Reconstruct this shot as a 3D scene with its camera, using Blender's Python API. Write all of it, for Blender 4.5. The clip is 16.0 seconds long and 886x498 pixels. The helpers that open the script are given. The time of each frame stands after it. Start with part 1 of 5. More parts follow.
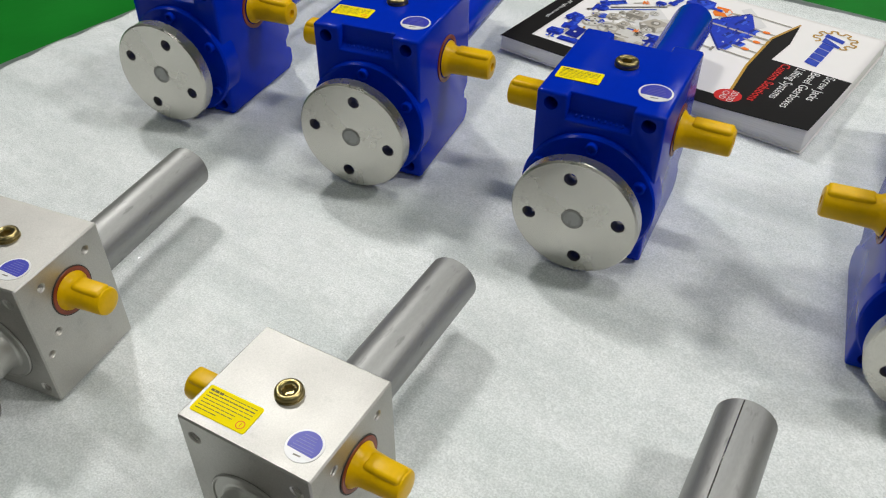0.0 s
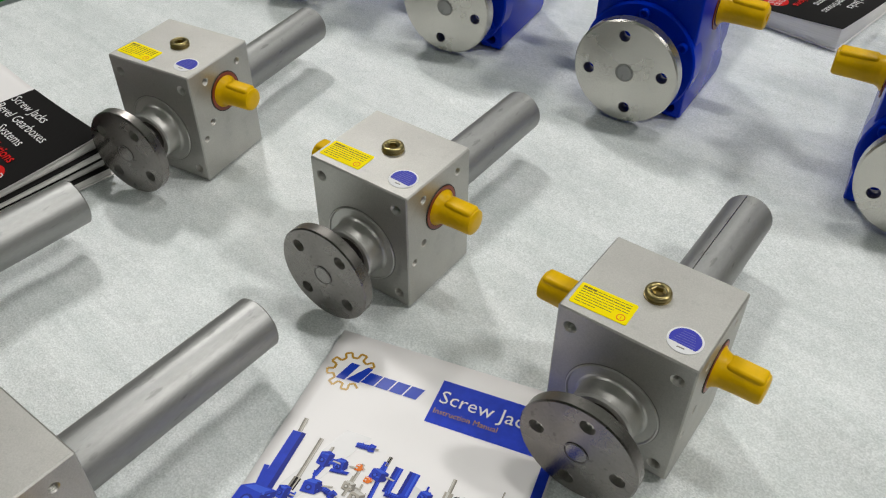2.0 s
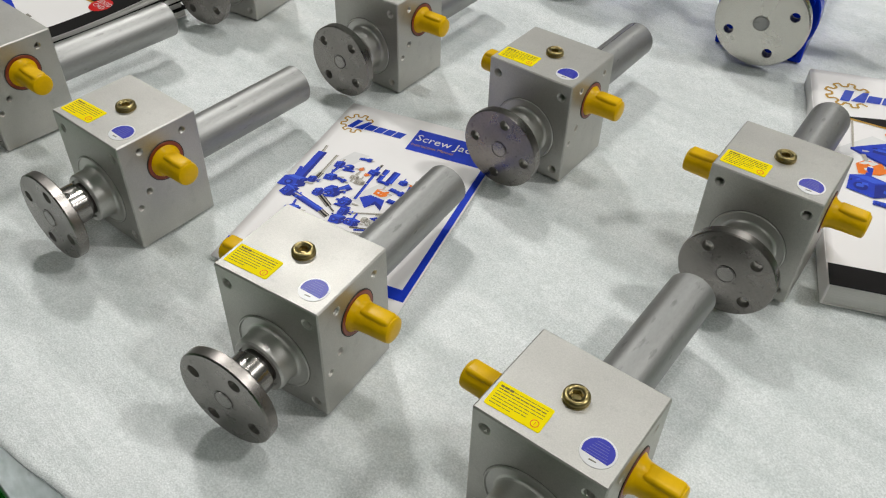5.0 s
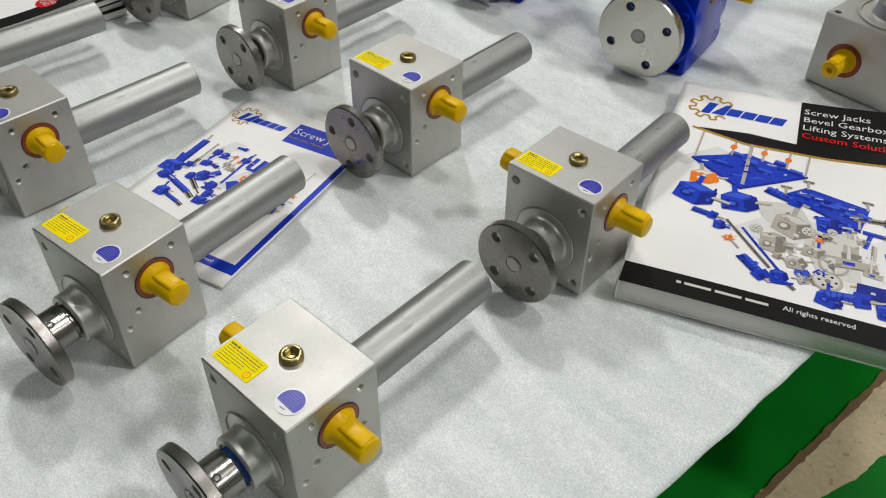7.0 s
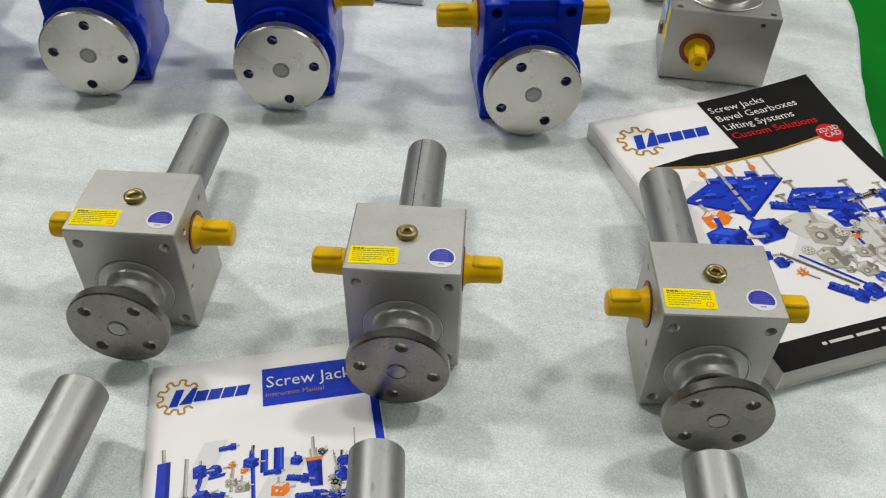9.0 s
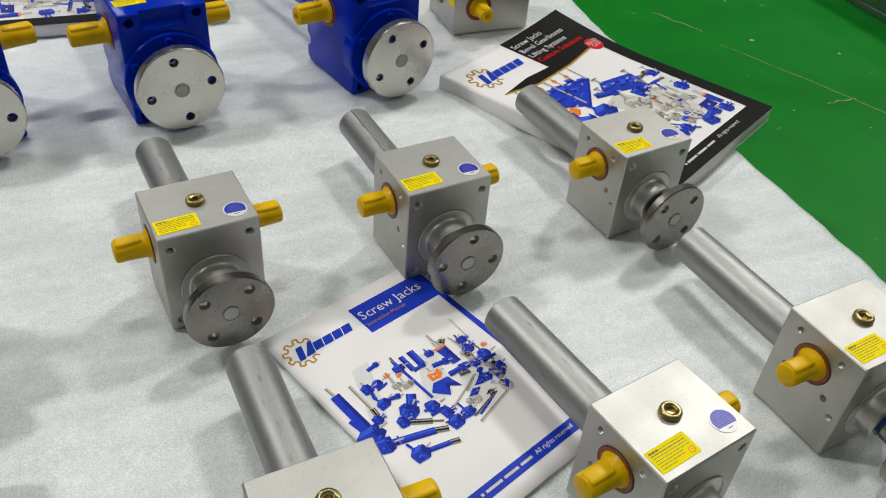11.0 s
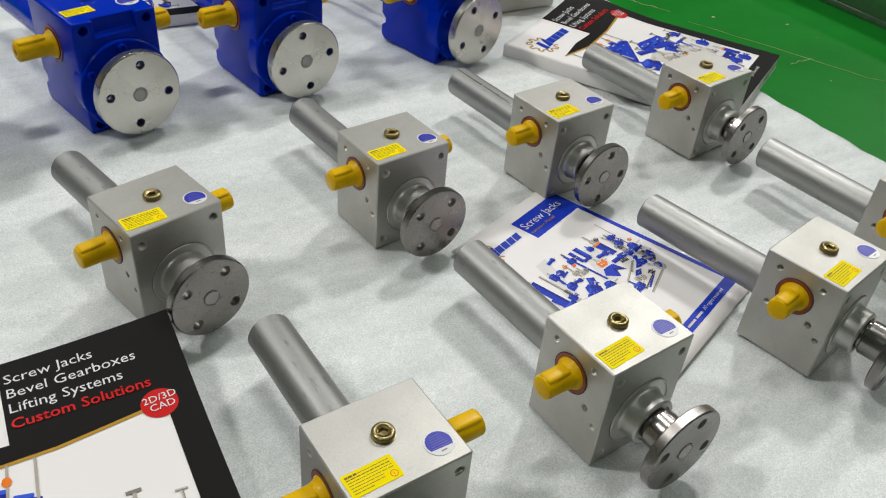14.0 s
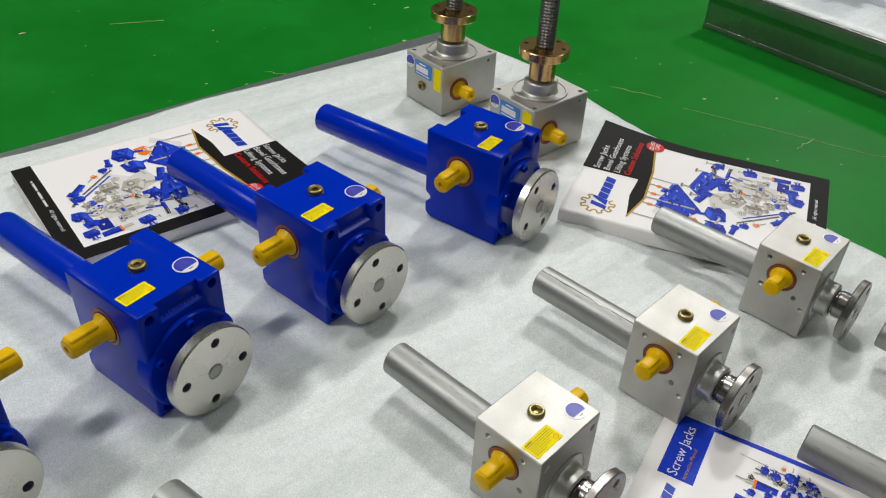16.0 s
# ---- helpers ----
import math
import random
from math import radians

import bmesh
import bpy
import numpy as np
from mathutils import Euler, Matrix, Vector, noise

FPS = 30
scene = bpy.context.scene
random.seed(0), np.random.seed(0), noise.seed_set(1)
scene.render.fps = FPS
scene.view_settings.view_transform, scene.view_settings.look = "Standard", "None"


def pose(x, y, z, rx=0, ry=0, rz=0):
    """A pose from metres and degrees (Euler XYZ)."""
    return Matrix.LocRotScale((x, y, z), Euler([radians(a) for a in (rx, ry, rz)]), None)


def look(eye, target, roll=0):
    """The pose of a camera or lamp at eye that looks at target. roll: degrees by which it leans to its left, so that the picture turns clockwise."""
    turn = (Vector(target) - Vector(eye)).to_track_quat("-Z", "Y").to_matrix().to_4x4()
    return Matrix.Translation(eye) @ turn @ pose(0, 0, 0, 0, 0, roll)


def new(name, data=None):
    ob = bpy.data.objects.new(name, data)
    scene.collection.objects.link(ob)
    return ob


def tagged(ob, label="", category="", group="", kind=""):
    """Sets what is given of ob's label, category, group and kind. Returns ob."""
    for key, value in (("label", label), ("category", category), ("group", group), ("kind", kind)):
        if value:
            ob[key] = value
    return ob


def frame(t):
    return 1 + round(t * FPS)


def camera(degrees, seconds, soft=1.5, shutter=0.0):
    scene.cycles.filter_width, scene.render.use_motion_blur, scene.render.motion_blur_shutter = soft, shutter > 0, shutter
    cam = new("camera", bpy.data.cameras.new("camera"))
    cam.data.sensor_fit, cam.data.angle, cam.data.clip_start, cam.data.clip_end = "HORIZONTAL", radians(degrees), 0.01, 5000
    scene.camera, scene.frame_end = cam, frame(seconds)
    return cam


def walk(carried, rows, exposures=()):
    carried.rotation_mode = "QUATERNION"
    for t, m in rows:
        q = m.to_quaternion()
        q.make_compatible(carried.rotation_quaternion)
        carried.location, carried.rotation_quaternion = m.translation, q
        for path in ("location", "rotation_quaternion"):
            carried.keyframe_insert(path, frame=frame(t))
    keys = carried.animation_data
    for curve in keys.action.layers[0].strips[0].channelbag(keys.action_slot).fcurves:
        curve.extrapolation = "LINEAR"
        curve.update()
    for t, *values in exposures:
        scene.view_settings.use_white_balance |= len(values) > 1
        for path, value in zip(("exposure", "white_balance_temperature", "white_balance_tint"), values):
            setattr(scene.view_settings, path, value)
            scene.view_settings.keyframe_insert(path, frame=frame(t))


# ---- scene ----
cam = camera(56.3, 16.0, 1.15)
PATH = [
    (0, (0.003, 0.01, 0.373), (-0.905, 1.239, -0.918), 0.1),
    (0.5, (0.016, -0.039, 0.377), (-0.911, 1.164, -0.924), 0.2),
    (1, (0.02, -0.083, 0.388), (-0.948, 1.073, -0.925), 0.1),
    (1.5, (0.053, -0.109, 0.374), (-0.94, 1.015, -0.949), 0.2),
    (2, (0.103, -0.117, 0.368), (-0.909, 0.984, -0.96), 0.3),
    (2.5, (0.155, -0.141, 0.372), (-0.872, 0.958, -0.946), 0.1),
    (3, (0.216, -0.191, 0.379), (-0.795, 0.939, -0.926), 0.8),
    (3.5, (0.253, -0.249, 0.385), (-0.73, 0.907, -0.917), 1.6),
    (3.7, (0.257, -0.276, 0.383), (-0.713, 0.89, -0.92), 1.9),
    (5.8, (0.419, -0.308, 0.422), (-0.675, 0.675, -0.933), 0.4),
    (6, (0.456, -0.277, 0.429), (-0.667, 0.682, -0.92), 0.1),
    (6.5, (0.505, -0.216, 0.433), (-0.64, 0.72, -0.913), 0.4),
    (7, (0.469, -0.215, 0.428), (-0.65, 0.756, -0.915), 0.4),
    (7.5, (0.355, -0.252, 0.424), (-0.645, 0.841, -0.92), 0.8),
    (8, (0.242, -0.28, 0.427), (-0.564, 0.955, -0.924), 0.8),
    (8.5, (0.149, -0.218, 0.425), (-0.362, 1.159, -0.932), 1.6),
    (8.7, (0.119, -0.207, 0.428), (-0.281, 1.197, -0.94), 1.4),
    (10.8, (-0.2, -0.33, 0.44), (0.369, 1.095, -0.842), 4.1),
    (11, (-0.227, -0.338, 0.449), (0.415, 1.062, -0.826), 5.0),
    (11.5, (-0.338, -0.363, 0.447), (0.43, 0.99, -0.811), 6.3),
    (12, (-0.438, -0.392, 0.43), (0.397, 0.924, -0.823), 6.6),
    (12.5, (-0.491, -0.404, 0.408), (0.385, 0.882, -0.848), 6.8),
    (13, (-0.498, -0.419, 0.385), (0.401, 0.854, -0.869), 6.6),
    (13.5, (-0.493, -0.433, 0.399), (0.41, 0.848, -0.843), 6.4),
    (14, (-0.49, -0.375, 0.436), (0.391, 0.949, -0.777), 5.6),
    (14.5, (-0.447, -0.279, 0.464), (0.407, 1.084, -0.725), 4.7),
    (15, (-0.388, -0.19, 0.488), (0.466, 1.182, -0.691), 3.8),
    (15.5, (-0.417, -0.13, 0.524), (0.528, 1.18, -0.656), 3.3),
    (16, (-0.532, -0.11, 0.552), (0.517, 1.102, -0.644), 2.9),
]
walk(cam, [(t, look(eye, target, roll)) for t, eye, target, roll in PATH],
     [(0, 0.10), (1.5, 0.05), (3.5, 0.0), (6, 0.12), (8, 0.04), (11, 0.10), (13.5, 0.17), (16, 0.10)])

# ---- where things lie ----
SILVER = [  # x, y, yaw, flange reach, flange turn, blue thread, label turn, label
    (-0.3968, 0.1478, 14.5, 0.0675, 35, False, -5, "silver box-shaped screw jack beside the stacked catalogues"),
    (-0.1948, 0.1605, 7.0, 0.0665, 40, False, 1, "silver box-shaped screw jack with dark steel flange on foam"),
    (-0.0133, 0.1615, 6.5, 0.0665, 8, False, 2, "silver box-shaped screw jack, its flange over the manual"),
    (0.1752, 0.1625, 8.3, 0.0670, 45, False, -1, "silver box-shaped screw jack, its tube beside a catalogue"),
    (-0.1707, -0.1080, 5.1, 0.0715, 20, False, 3, "silver box-shaped screw jack with yellow caps beside the manual"),
    (0.0279, -0.1145, 11.8, 0.0725, 30, False, 1, "silver box-shaped screw jack, its tube over the manual"),
    (0.1963, -0.0880, 6.5, 0.0730, 30, True, 2, "silver box-shaped screw jack with blue thread compound on foam"),
    (-0.3469, -0.1225, 3.4, 0.0720, 5, True, 1, "silver box-shaped screw jack with blue compound beside stacked catalogues"),
]
BLUES = [  # x, y, yaw, flange turn, label
    (-0.5550, 0.4350, 13.0, 22, "blue cast screw jack with long tube at the sheet's end"),
    (-0.3712, 0.4555, 13.8, 8, "blue cast screw jack, its long tube beside a catalogue"),
    (-0.1905, 0.4682, 10.1, -8, "blue cast screw jack, its long tube over a catalogue"),
    (0.0250, 0.4735, 14.6, 65, "blue cast screw jack near the upright silver jacks"),
]
CATALOGUES = [  # x, y, z, turn, width, length, thickness, curl, label, layers
    (0.2610, 0.3353, 0.0, 28.0, 0.219, 0.292, 0.0168, 0.0140, "thick printed catalogue with a curled corner over the sheet's edge", 1),
    (-0.2400, 0.7360, 0.005, -92.0, 0.214, 0.294, 0.0145, 0.008, "thick printed catalogue lying behind the blue jacks", 1),
    (-0.5235, -0.0610, 0.0, -1.5, 0.215, 0.293, 0.0245, 0.0125, "stack of printed catalogues with fanned edges", 4),
]

# ---- light ----
FLOOR_Z = -0.133
world = bpy.data.worlds.new("hall_air")
world.use_nodes = True
world.node_tree.nodes["Background"].inputs[0].default_value = (0.9, 0.95, 1.0, 1)
world.node_tree.nodes["Background"].inputs[1].default_value = 0.12
scene.world = world
for lx, ly, power, long, wide in [(-3.8, 2.4, 165, 0.9, 0.5), (3.5, 2.8, 158, 0.9, 0.5), (0.2, 1.5, 62, 1.2, 0.3), (7.4, 3.0, 110, 1.0, 0.6),
                                  (-4.2, -2.4, 46, 1.6, 0.8), (0.6, -4.2, 15, 1.4, 0.5), (4.6, -2.2, 52, 1.6, 0.8), (-1.2, 7.4, 85, 1.6, 0.6)]:
    lamp = bpy.data.lights.new("hall_lamp", "AREA")
    lamp.shape, lamp.size, lamp.size_y, lamp.energy = "RECTANGLE", long, wide, power
    lamp.color = (1.0, 0.985, 0.965)
    new("hall_lamp", lamp).matrix_world = pose(lx, ly, 5.3, 0, 0, 0)


# ---- materials ----
def mat(name, color, rough=0.5, metal=0.0, grain=0.0, grain_scale=400.0, bump=0.0, stain=0.0,
        stain_scale=25.0, stretch=(1, 1, 1), coat=0.0, sub=0.0, spec=0.5, flecks=0.0, turned=0.0):
    m = bpy.data.materials.new(name)
    m.use_nodes = True
    nt = m.node_tree
    p = nt.nodes["Principled BSDF"]
    p.inputs["Base Color"].default_value = (*color, 1)
    p.inputs["Roughness"].default_value = rough
    p.inputs["Metallic"].default_value = metal
    p.inputs["Specular IOR Level"].default_value = spec
    p.inputs["Coat Weight"].default_value = coat
    p.inputs["Coat Roughness"].default_value = 0.12
    if sub:
        p.inputs["Subsurface Weight"].default_value = sub
        p.inputs["Subsurface Radius"].default_value = (0.004, 0.003, 0.002)
    tc = nt.nodes.new("ShaderNodeTexCoord")
    mp = nt.nodes.new("ShaderNodeMapping")
    mp.inputs["Scale"].default_value = stretch
    nt.links.new(tc.outputs["Object"], mp.inputs[0])

    def noise_node(scale, detail=4.0):
        n = nt.nodes.new("ShaderNodeTexNoise")
        n.inputs["Scale"].default_value = scale
        n.inputs["Detail"].default_value = detail
        nt.links.new(mp.outputs[0], n.inputs["Vector"])
        return n

    fine = noise_node(grain_scale)
    if grain or stain:
        broad = noise_node(stain_scale, 6.0)
        mul = nt.nodes.new("ShaderNodeMath")
        mul.operation = "MULTIPLY_ADD"
        mul.inputs[1].default_value = grain
        mul.inputs[2].default_value = 1 - grain / 2
        nt.links.new(fine.outputs[0], mul.inputs[0])
        mul2 = nt.nodes.new("ShaderNodeMath")
        mul2.operation = "MULTIPLY_ADD"
        mul2.inputs[1].default_value = stain
        mul2.inputs[2].default_value = 1 - stain / 2
        nt.links.new(broad.outputs[0], mul2.inputs[0])
        both = nt.nodes.new("ShaderNodeMath")
        both.operation = "MULTIPLY"
        nt.links.new(mul.outputs[0], both.inputs[0])
        nt.links.new(mul2.outputs[0], both.inputs[1])
        vm = nt.nodes.new("ShaderNodeVectorMath")
        vm.operation = "SCALE"
        vm.inputs[0].default_value = color
        nt.links.new(both.outputs[0], vm.inputs["Scale"])
        nt.links.new(vm.outputs[0], p.inputs["Base Color"])
        if flecks:
            # small dark pits and rubbed marks
            pit = noise_node(stain_scale * 5.5, 3.0)
            rp = nt.nodes.new("ShaderNodeMapRange")
            rp.inputs["From Min"].default_value, rp.inputs["From Max"].default_value = 0.615, 0.70
            rp.inputs["To Min"].default_value, rp.inputs["To Max"].default_value = 1.0, 1.0 - flecks
            nt.links.new(pit.outputs[0], rp.inputs[0])
            vf = nt.nodes.new("ShaderNodeVectorMath")
            vf.operation = "SCALE"
            nt.links.new(vm.outputs[0], vf.inputs[0])
            nt.links.new(rp.outputs[0], vf.inputs["Scale"])
            nt.links.new(vf.outputs[0], p.inputs["Base Color"])
        rr = nt.nodes.new("ShaderNodeMath")
        rr.operation = "MULTIPLY_ADD"
        rr.inputs[1].default_value = -rough * stain * 1.2
        rr.inputs[2].default_value = rough * (1 + stain * 0.6)
        nt.links.new(broad.outputs[0], rr.inputs[0])
        nt.links.new(rr.outputs[0], p.inputs["Roughness"])
    if turned:
        # fine turning rings round the y axis
        tg = nt.nodes.new("ShaderNodeTangent")
        tg.direction_type, tg.axis = "RADIAL", "Y"
        p.inputs["Anisotropic"].default_value = turned
        nt.links.new(tg.outputs[0], p.inputs["Tangent"])
    if bump:
        b = nt.nodes.new("ShaderNodeBump")
        b.inputs["Strength"].default_value = bump
        b.inputs["Distance"].default_value = 0.0006
        nt.links.new(fine.outputs[0], b.inputs["Height"])
        nt.links.new(b.outputs[0], p.inputs["Normal"])
    return m


M_SILVER = mat("satin_silver_housing", (0.505, 0.493, 0.462), 0.50, 0.90, 0.36, 1300, 0.09, 0.28, 28, flecks=0.06)
M_BOSS = mat("turned_silver", (0.60, 0.59, 0.56), 0.43, 0.86, 0.2, 1100, 0.05, 0.2, 40)
M_TUBE = mat("drawn_tube", (0.35, 0.35, 0.34), 0.50, 0.88, 0.2, 900, 0.07, 0.3, 34, (1, 0.28, 1), flecks=0.28)
M_DARKSTEEL = mat("dark_ground_steel", (0.30, 0.285, 0.27), 0.22, 0.95, 0.3, 600, 0.06, 0.5, 35)
M_STEEL = mat("ground_steel", (0.55, 0.54, 0.51), 0.30, 0.95, 0.12, 700, 0.05, 0.15, 30)
M_FLANGE = mat("turned_dark_steel", (0.26, 0.243, 0.228), 0.28, 0.97, 0.3, 500, 0.05, 0.5, 38, flecks=0.25, turned=0.6)
M_BRIGHT = mat("turned_bright_steel", (0.60, 0.58, 0.535), 0.27, 0.95, 0.16, 600, 0.05, 0.2, 30, flecks=0.12, turned=0.6)
M_PIT = mat("dark_gap", (0.05, 0.045, 0.04), 0.6, 0.3, 0.3, 600)
M_THREADED = mat("threaded_hole", (0.66, 0.64, 0.60), 0.42, 0.75, 0.4, 900, 0.6)
M_HOLE = mat("hole_dark", (0.30, 0.29, 0.27), 0.45, 0.8, 0.3, 900, 0.2)
M_BRASS = mat("brass_plated", (0.35, 0.28, 0.125), 0.31, 1.0, 0.25, 500, 0.05, 0.3, 150)
M_BRONZE = mat("bronze_nut", (0.62, 0.40, 0.16), 0.25, 1.0, 0.15, 400, 0.05, 0.25, 60)
M_YELLOW = mat("yellow_plastic", (0.82, 0.485, 0.0), 0.33, 0.0, 0.16, 400, 0.06, 0.3, 55, spec=0.20)
M_SEAL = mat("red_brown_seal", (0.25, 0.040, 0.010), 0.4, 0.0, 0.3, 500, 0.08, 0.2, 80)
M_BLUE = mat("blue_enamel", (0.0, 0.025, 0.47), 0.20, 0.0, 0.14, 220, 0.10, 0.15, 25, spec=0.13)
M_THREAD = mat("blue_thread_lock", (0.006, 0.06, 0.30), 0.45, 0.0, 0.3, 700, 0.2)
M_LABEL = mat("yellow_label", (1.0, 0.80, 0.0), 0.55, 0.0, 0.05, 300, spec=0.06)
M_LABELINK = mat("label_ink", (0.16, 0.12, 0.01), 0.5)
M_WHITE = mat("white_print", (0.80, 0.80, 0.80), 0.32, 0.0, 0.03, 60)
M_STBLUE = mat("violet_blue_print", (0.030, 0.036, 0.44), 0.38, 0.0, 0.1, 400)
M_STPALE = mat("pale_violet_print", (0.16, 0.17, 0.55), 0.38, 0.0, 0.1, 400)
M_PAPER = mat("glossy_white_paper", (0.90, 0.87, 0.86), 0.42, 0.0, 0.02, 60, 0.0, 0.03, 8, spec=0.3)
M_PAGES = mat("page_edges", (0.80, 0.78, 0.74), 0.7, 0.0, 0.35, 900, 0.3, 0.1, 20, (0.05, 0.05, 3))
M_COVERBLACK = mat("black_cover_print", (0.013, 0.012, 0.012), 0.45, 0.0, 0.1, 80, spec=0.07)
M_PBLUE = mat("print_blue", (0.012, 0.045, 0.52), 0.42, 0.0, 0.5, 220, spec=0.15)
M_PDBLUE = mat("print_dark_blue", (0.008, 0.02, 0.26), 0.42, 0.0, 0.4, 220, spec=0.15)
M_PGREY = mat("print_grey", (0.46, 0.42, 0.36), 0.42, 0.0, 0.5, 260, spec=0.15)
M_PLIGHT = mat("print_light_grey", (0.66, 0.64, 0.60), 0.42, 0.0, 0.2, 200, spec=0.15)
M_PORANGE = mat("print_orange", (0.88, 0.21, 0.02), 0.42, 0.0, 0.3, 200, spec=0.15)
M_PSKY = mat("print_bright_blue", (0.04, 0.11, 0.70), 0.42, 0.0, 0.3, 220, spec=0.15)
M_PSHADE = mat("print_dark_grey", (0.24, 0.22, 0.19), 0.42, 0.0, 0.4, 220, spec=0.15)
M_PGHOST = mat("print_pale_grey", (0.76, 0.745, 0.74), 0.3, 0.0, 0.1, 120, spec=0.25)
M_RED = mat("print_red", (0.62, 0.012, 0.012), 0.3, spec=0.25)
M_GOLD = mat("print_gold", (0.48, 0.27, 0.03), 0.3, 0.0, 0.2, 200, spec=0.25)
M_LOGO = mat("logo_blue", (0.012, 0.05, 0.46), 0.3, spec=0.25)
M_CYAN = mat("plate_blue", (0.02, 0.22, 0.62), 0.35)
M_GALV = mat("galvanised_steel", (0.42, 0.465, 0.465), 0.33, 0.82, 0.6, 240, 0.12, 0.6, 30, (0.5, 1, 1), flecks=0.12)
M_FARSTEEL = mat("dull_grey_steel", (0.34, 0.345, 0.33), 0.30, 0.85, 0.3, 90, 0.05, 0.6, 9)
M_SCREW = mat("dark_screw", (0.26, 0.245, 0.235), 0.3, 0.95, 0.3, 300)
M_BARE = mat("bare_concrete", (0.54, 0.43, 0.28), 0.8, 0.0, 0.5, 220, 0.5, 0.6, 22, flecks=0.35)
M_CRACK = mat("worn_joint", (0.17, 0.105, 0.05), 0.9, 0.0, 0.6, 260, 0.6, 0.5, 40)
M_CHIP = mat("paint_chip", (0.40, 0.42, 0.22), 0.8, 0.0, 0.4, 300, 0.3)
M_WALL = mat("hall_wall", (0.16, 0.16, 0.16), 0.8, 0.0, 0.1, 8, 0.0, 0.2, 0.6)
M_CEIL = mat("hall_ceiling", (0.25, 0.25, 0.25), 0.85, 0.0, 0.1, 6, 0.0, 0.15, 0.5)


def foam_material():
    m = bpy.data.materials.new("white_foam_sheet")
    m.use_nodes = True
    nt = m.node_tree
    p = nt.nodes["Principled BSDF"]
    p.inputs["Specular IOR Level"].default_value = 0.6
    tc = nt.nodes.new("ShaderNodeTexCoord")

    def tex(kind, scale, detail=4.0, stretch=(1, 1, 1), turn=0.0):
        mp = nt.nodes.new("ShaderNodeMapping")
        mp.inputs["Scale"].default_value = stretch
        mp.inputs["Rotation"].default_value = (0, 0, radians(turn))
        nt.links.new(tc.outputs["Object"], mp.inputs[0])
        n = nt.nodes.new(kind)
        n.inputs["Scale"].default_value = scale
        if kind == "ShaderNodeTexNoise":
            n.inputs["Detail"].default_value = detail
        nt.links.new(mp.outputs[0], n.inputs["Vector"])
        return n

    def ramp(node, stops):
        r = nt.nodes.new("ShaderNodeValToRGB")
        for e, (at, value) in zip(r.color_ramp.elements, stops):
            e.position, e.color = at, value
        nt.links.new(node.outputs[0], r.inputs[0])
        return r

    def times(a, b, factor):
        x = nt.nodes.new("ShaderNodeMixRGB")
        x.blend_type = "MULTIPLY"
        x.inputs[0].default_value = factor
        nt.links.new(a.outputs[0], x.inputs[1])
        nt.links.new(b.outputs[0], x.inputs[2])
        return x
    # shading of the sheet's shallow ridges, put into the colour as long bands
    ridge_shade = ramp(tex("ShaderNodeTexNoise", 1.5, 5.0, (1.5, 15.0, 1.0), -3), [(0.36, (0.835, 0.87, 0.865, 1)), (0.58, (0.97, 0.99, 0.99, 1))])
    mottle = ramp(tex("ShaderNodeTexNoise", 48, 6.0, (1, 1.7, 1)), [(0.34, (0.90, 0.915, 0.91, 1)), (0.58, (1, 1, 1, 1))])
    cells = tex("ShaderNodeTexVoronoi", 760, stretch=(1, 1.3, 1))
    grain = ramp(cells, [(0.08, (1, 1, 1, 1)), (0.80, (0.76, 0.775, 0.77, 1))])
    patchy = ramp(tex("ShaderNodeTexNoise", 210, 3.0), [(0.36, (0.94, 0.945, 0.94, 1)), (0.60, (1, 1, 1, 1))])
    # fine bead grain, with its sparkle painted in as paler specks
    bead_sparkle = ramp(tex("ShaderNodeTexNoise", 800, 2.0), [(0.40, (0.80, 0.81, 0.805, 1)), (0.62, (1, 1, 1, 1))])
    colour = times(times(times(times(ridge_shade, mottle, 0.8), grain, 0.5), patchy, 1.0), bead_sparkle, 0.9)
    nt.links.new(colour.outputs[0], p.inputs["Base Color"])
    fine = tex("ShaderNodeTexNoise", 1150, 2.0)
    gloss = ramp(fine, [(0.50, (0.5, 0.5, 0.5, 1)), (0.64, (0.10, 0.10, 0.10, 1))])
    nt.links.new(gloss.outputs[0], p.inputs["Roughness"])
    b = nt.nodes.new("ShaderNodeBump")
    b.inputs["Strength"].default_value = 0.55
    b.inputs["Distance"].default_value = 0.0005
    nt.links.new(fine.outputs[0], b.inputs["Height"])
    folds = tex("ShaderNodeTexNoise", 1.6, 3.0, (3.0, 24.0, 1.0), -6)
    wr = nt.nodes.new("ShaderNodeBump")
    wr.inputs["Strength"].default_value = 0.28
    wr.inputs["Distance"].default_value = 0.008
    nt.links.new(folds.outputs[0], wr.inputs["Height"])
    nt.links.new(wr.outputs[0], b.inputs["Normal"])
    nt.links.new(b.outputs[0], p.inputs["Normal"])
    return m


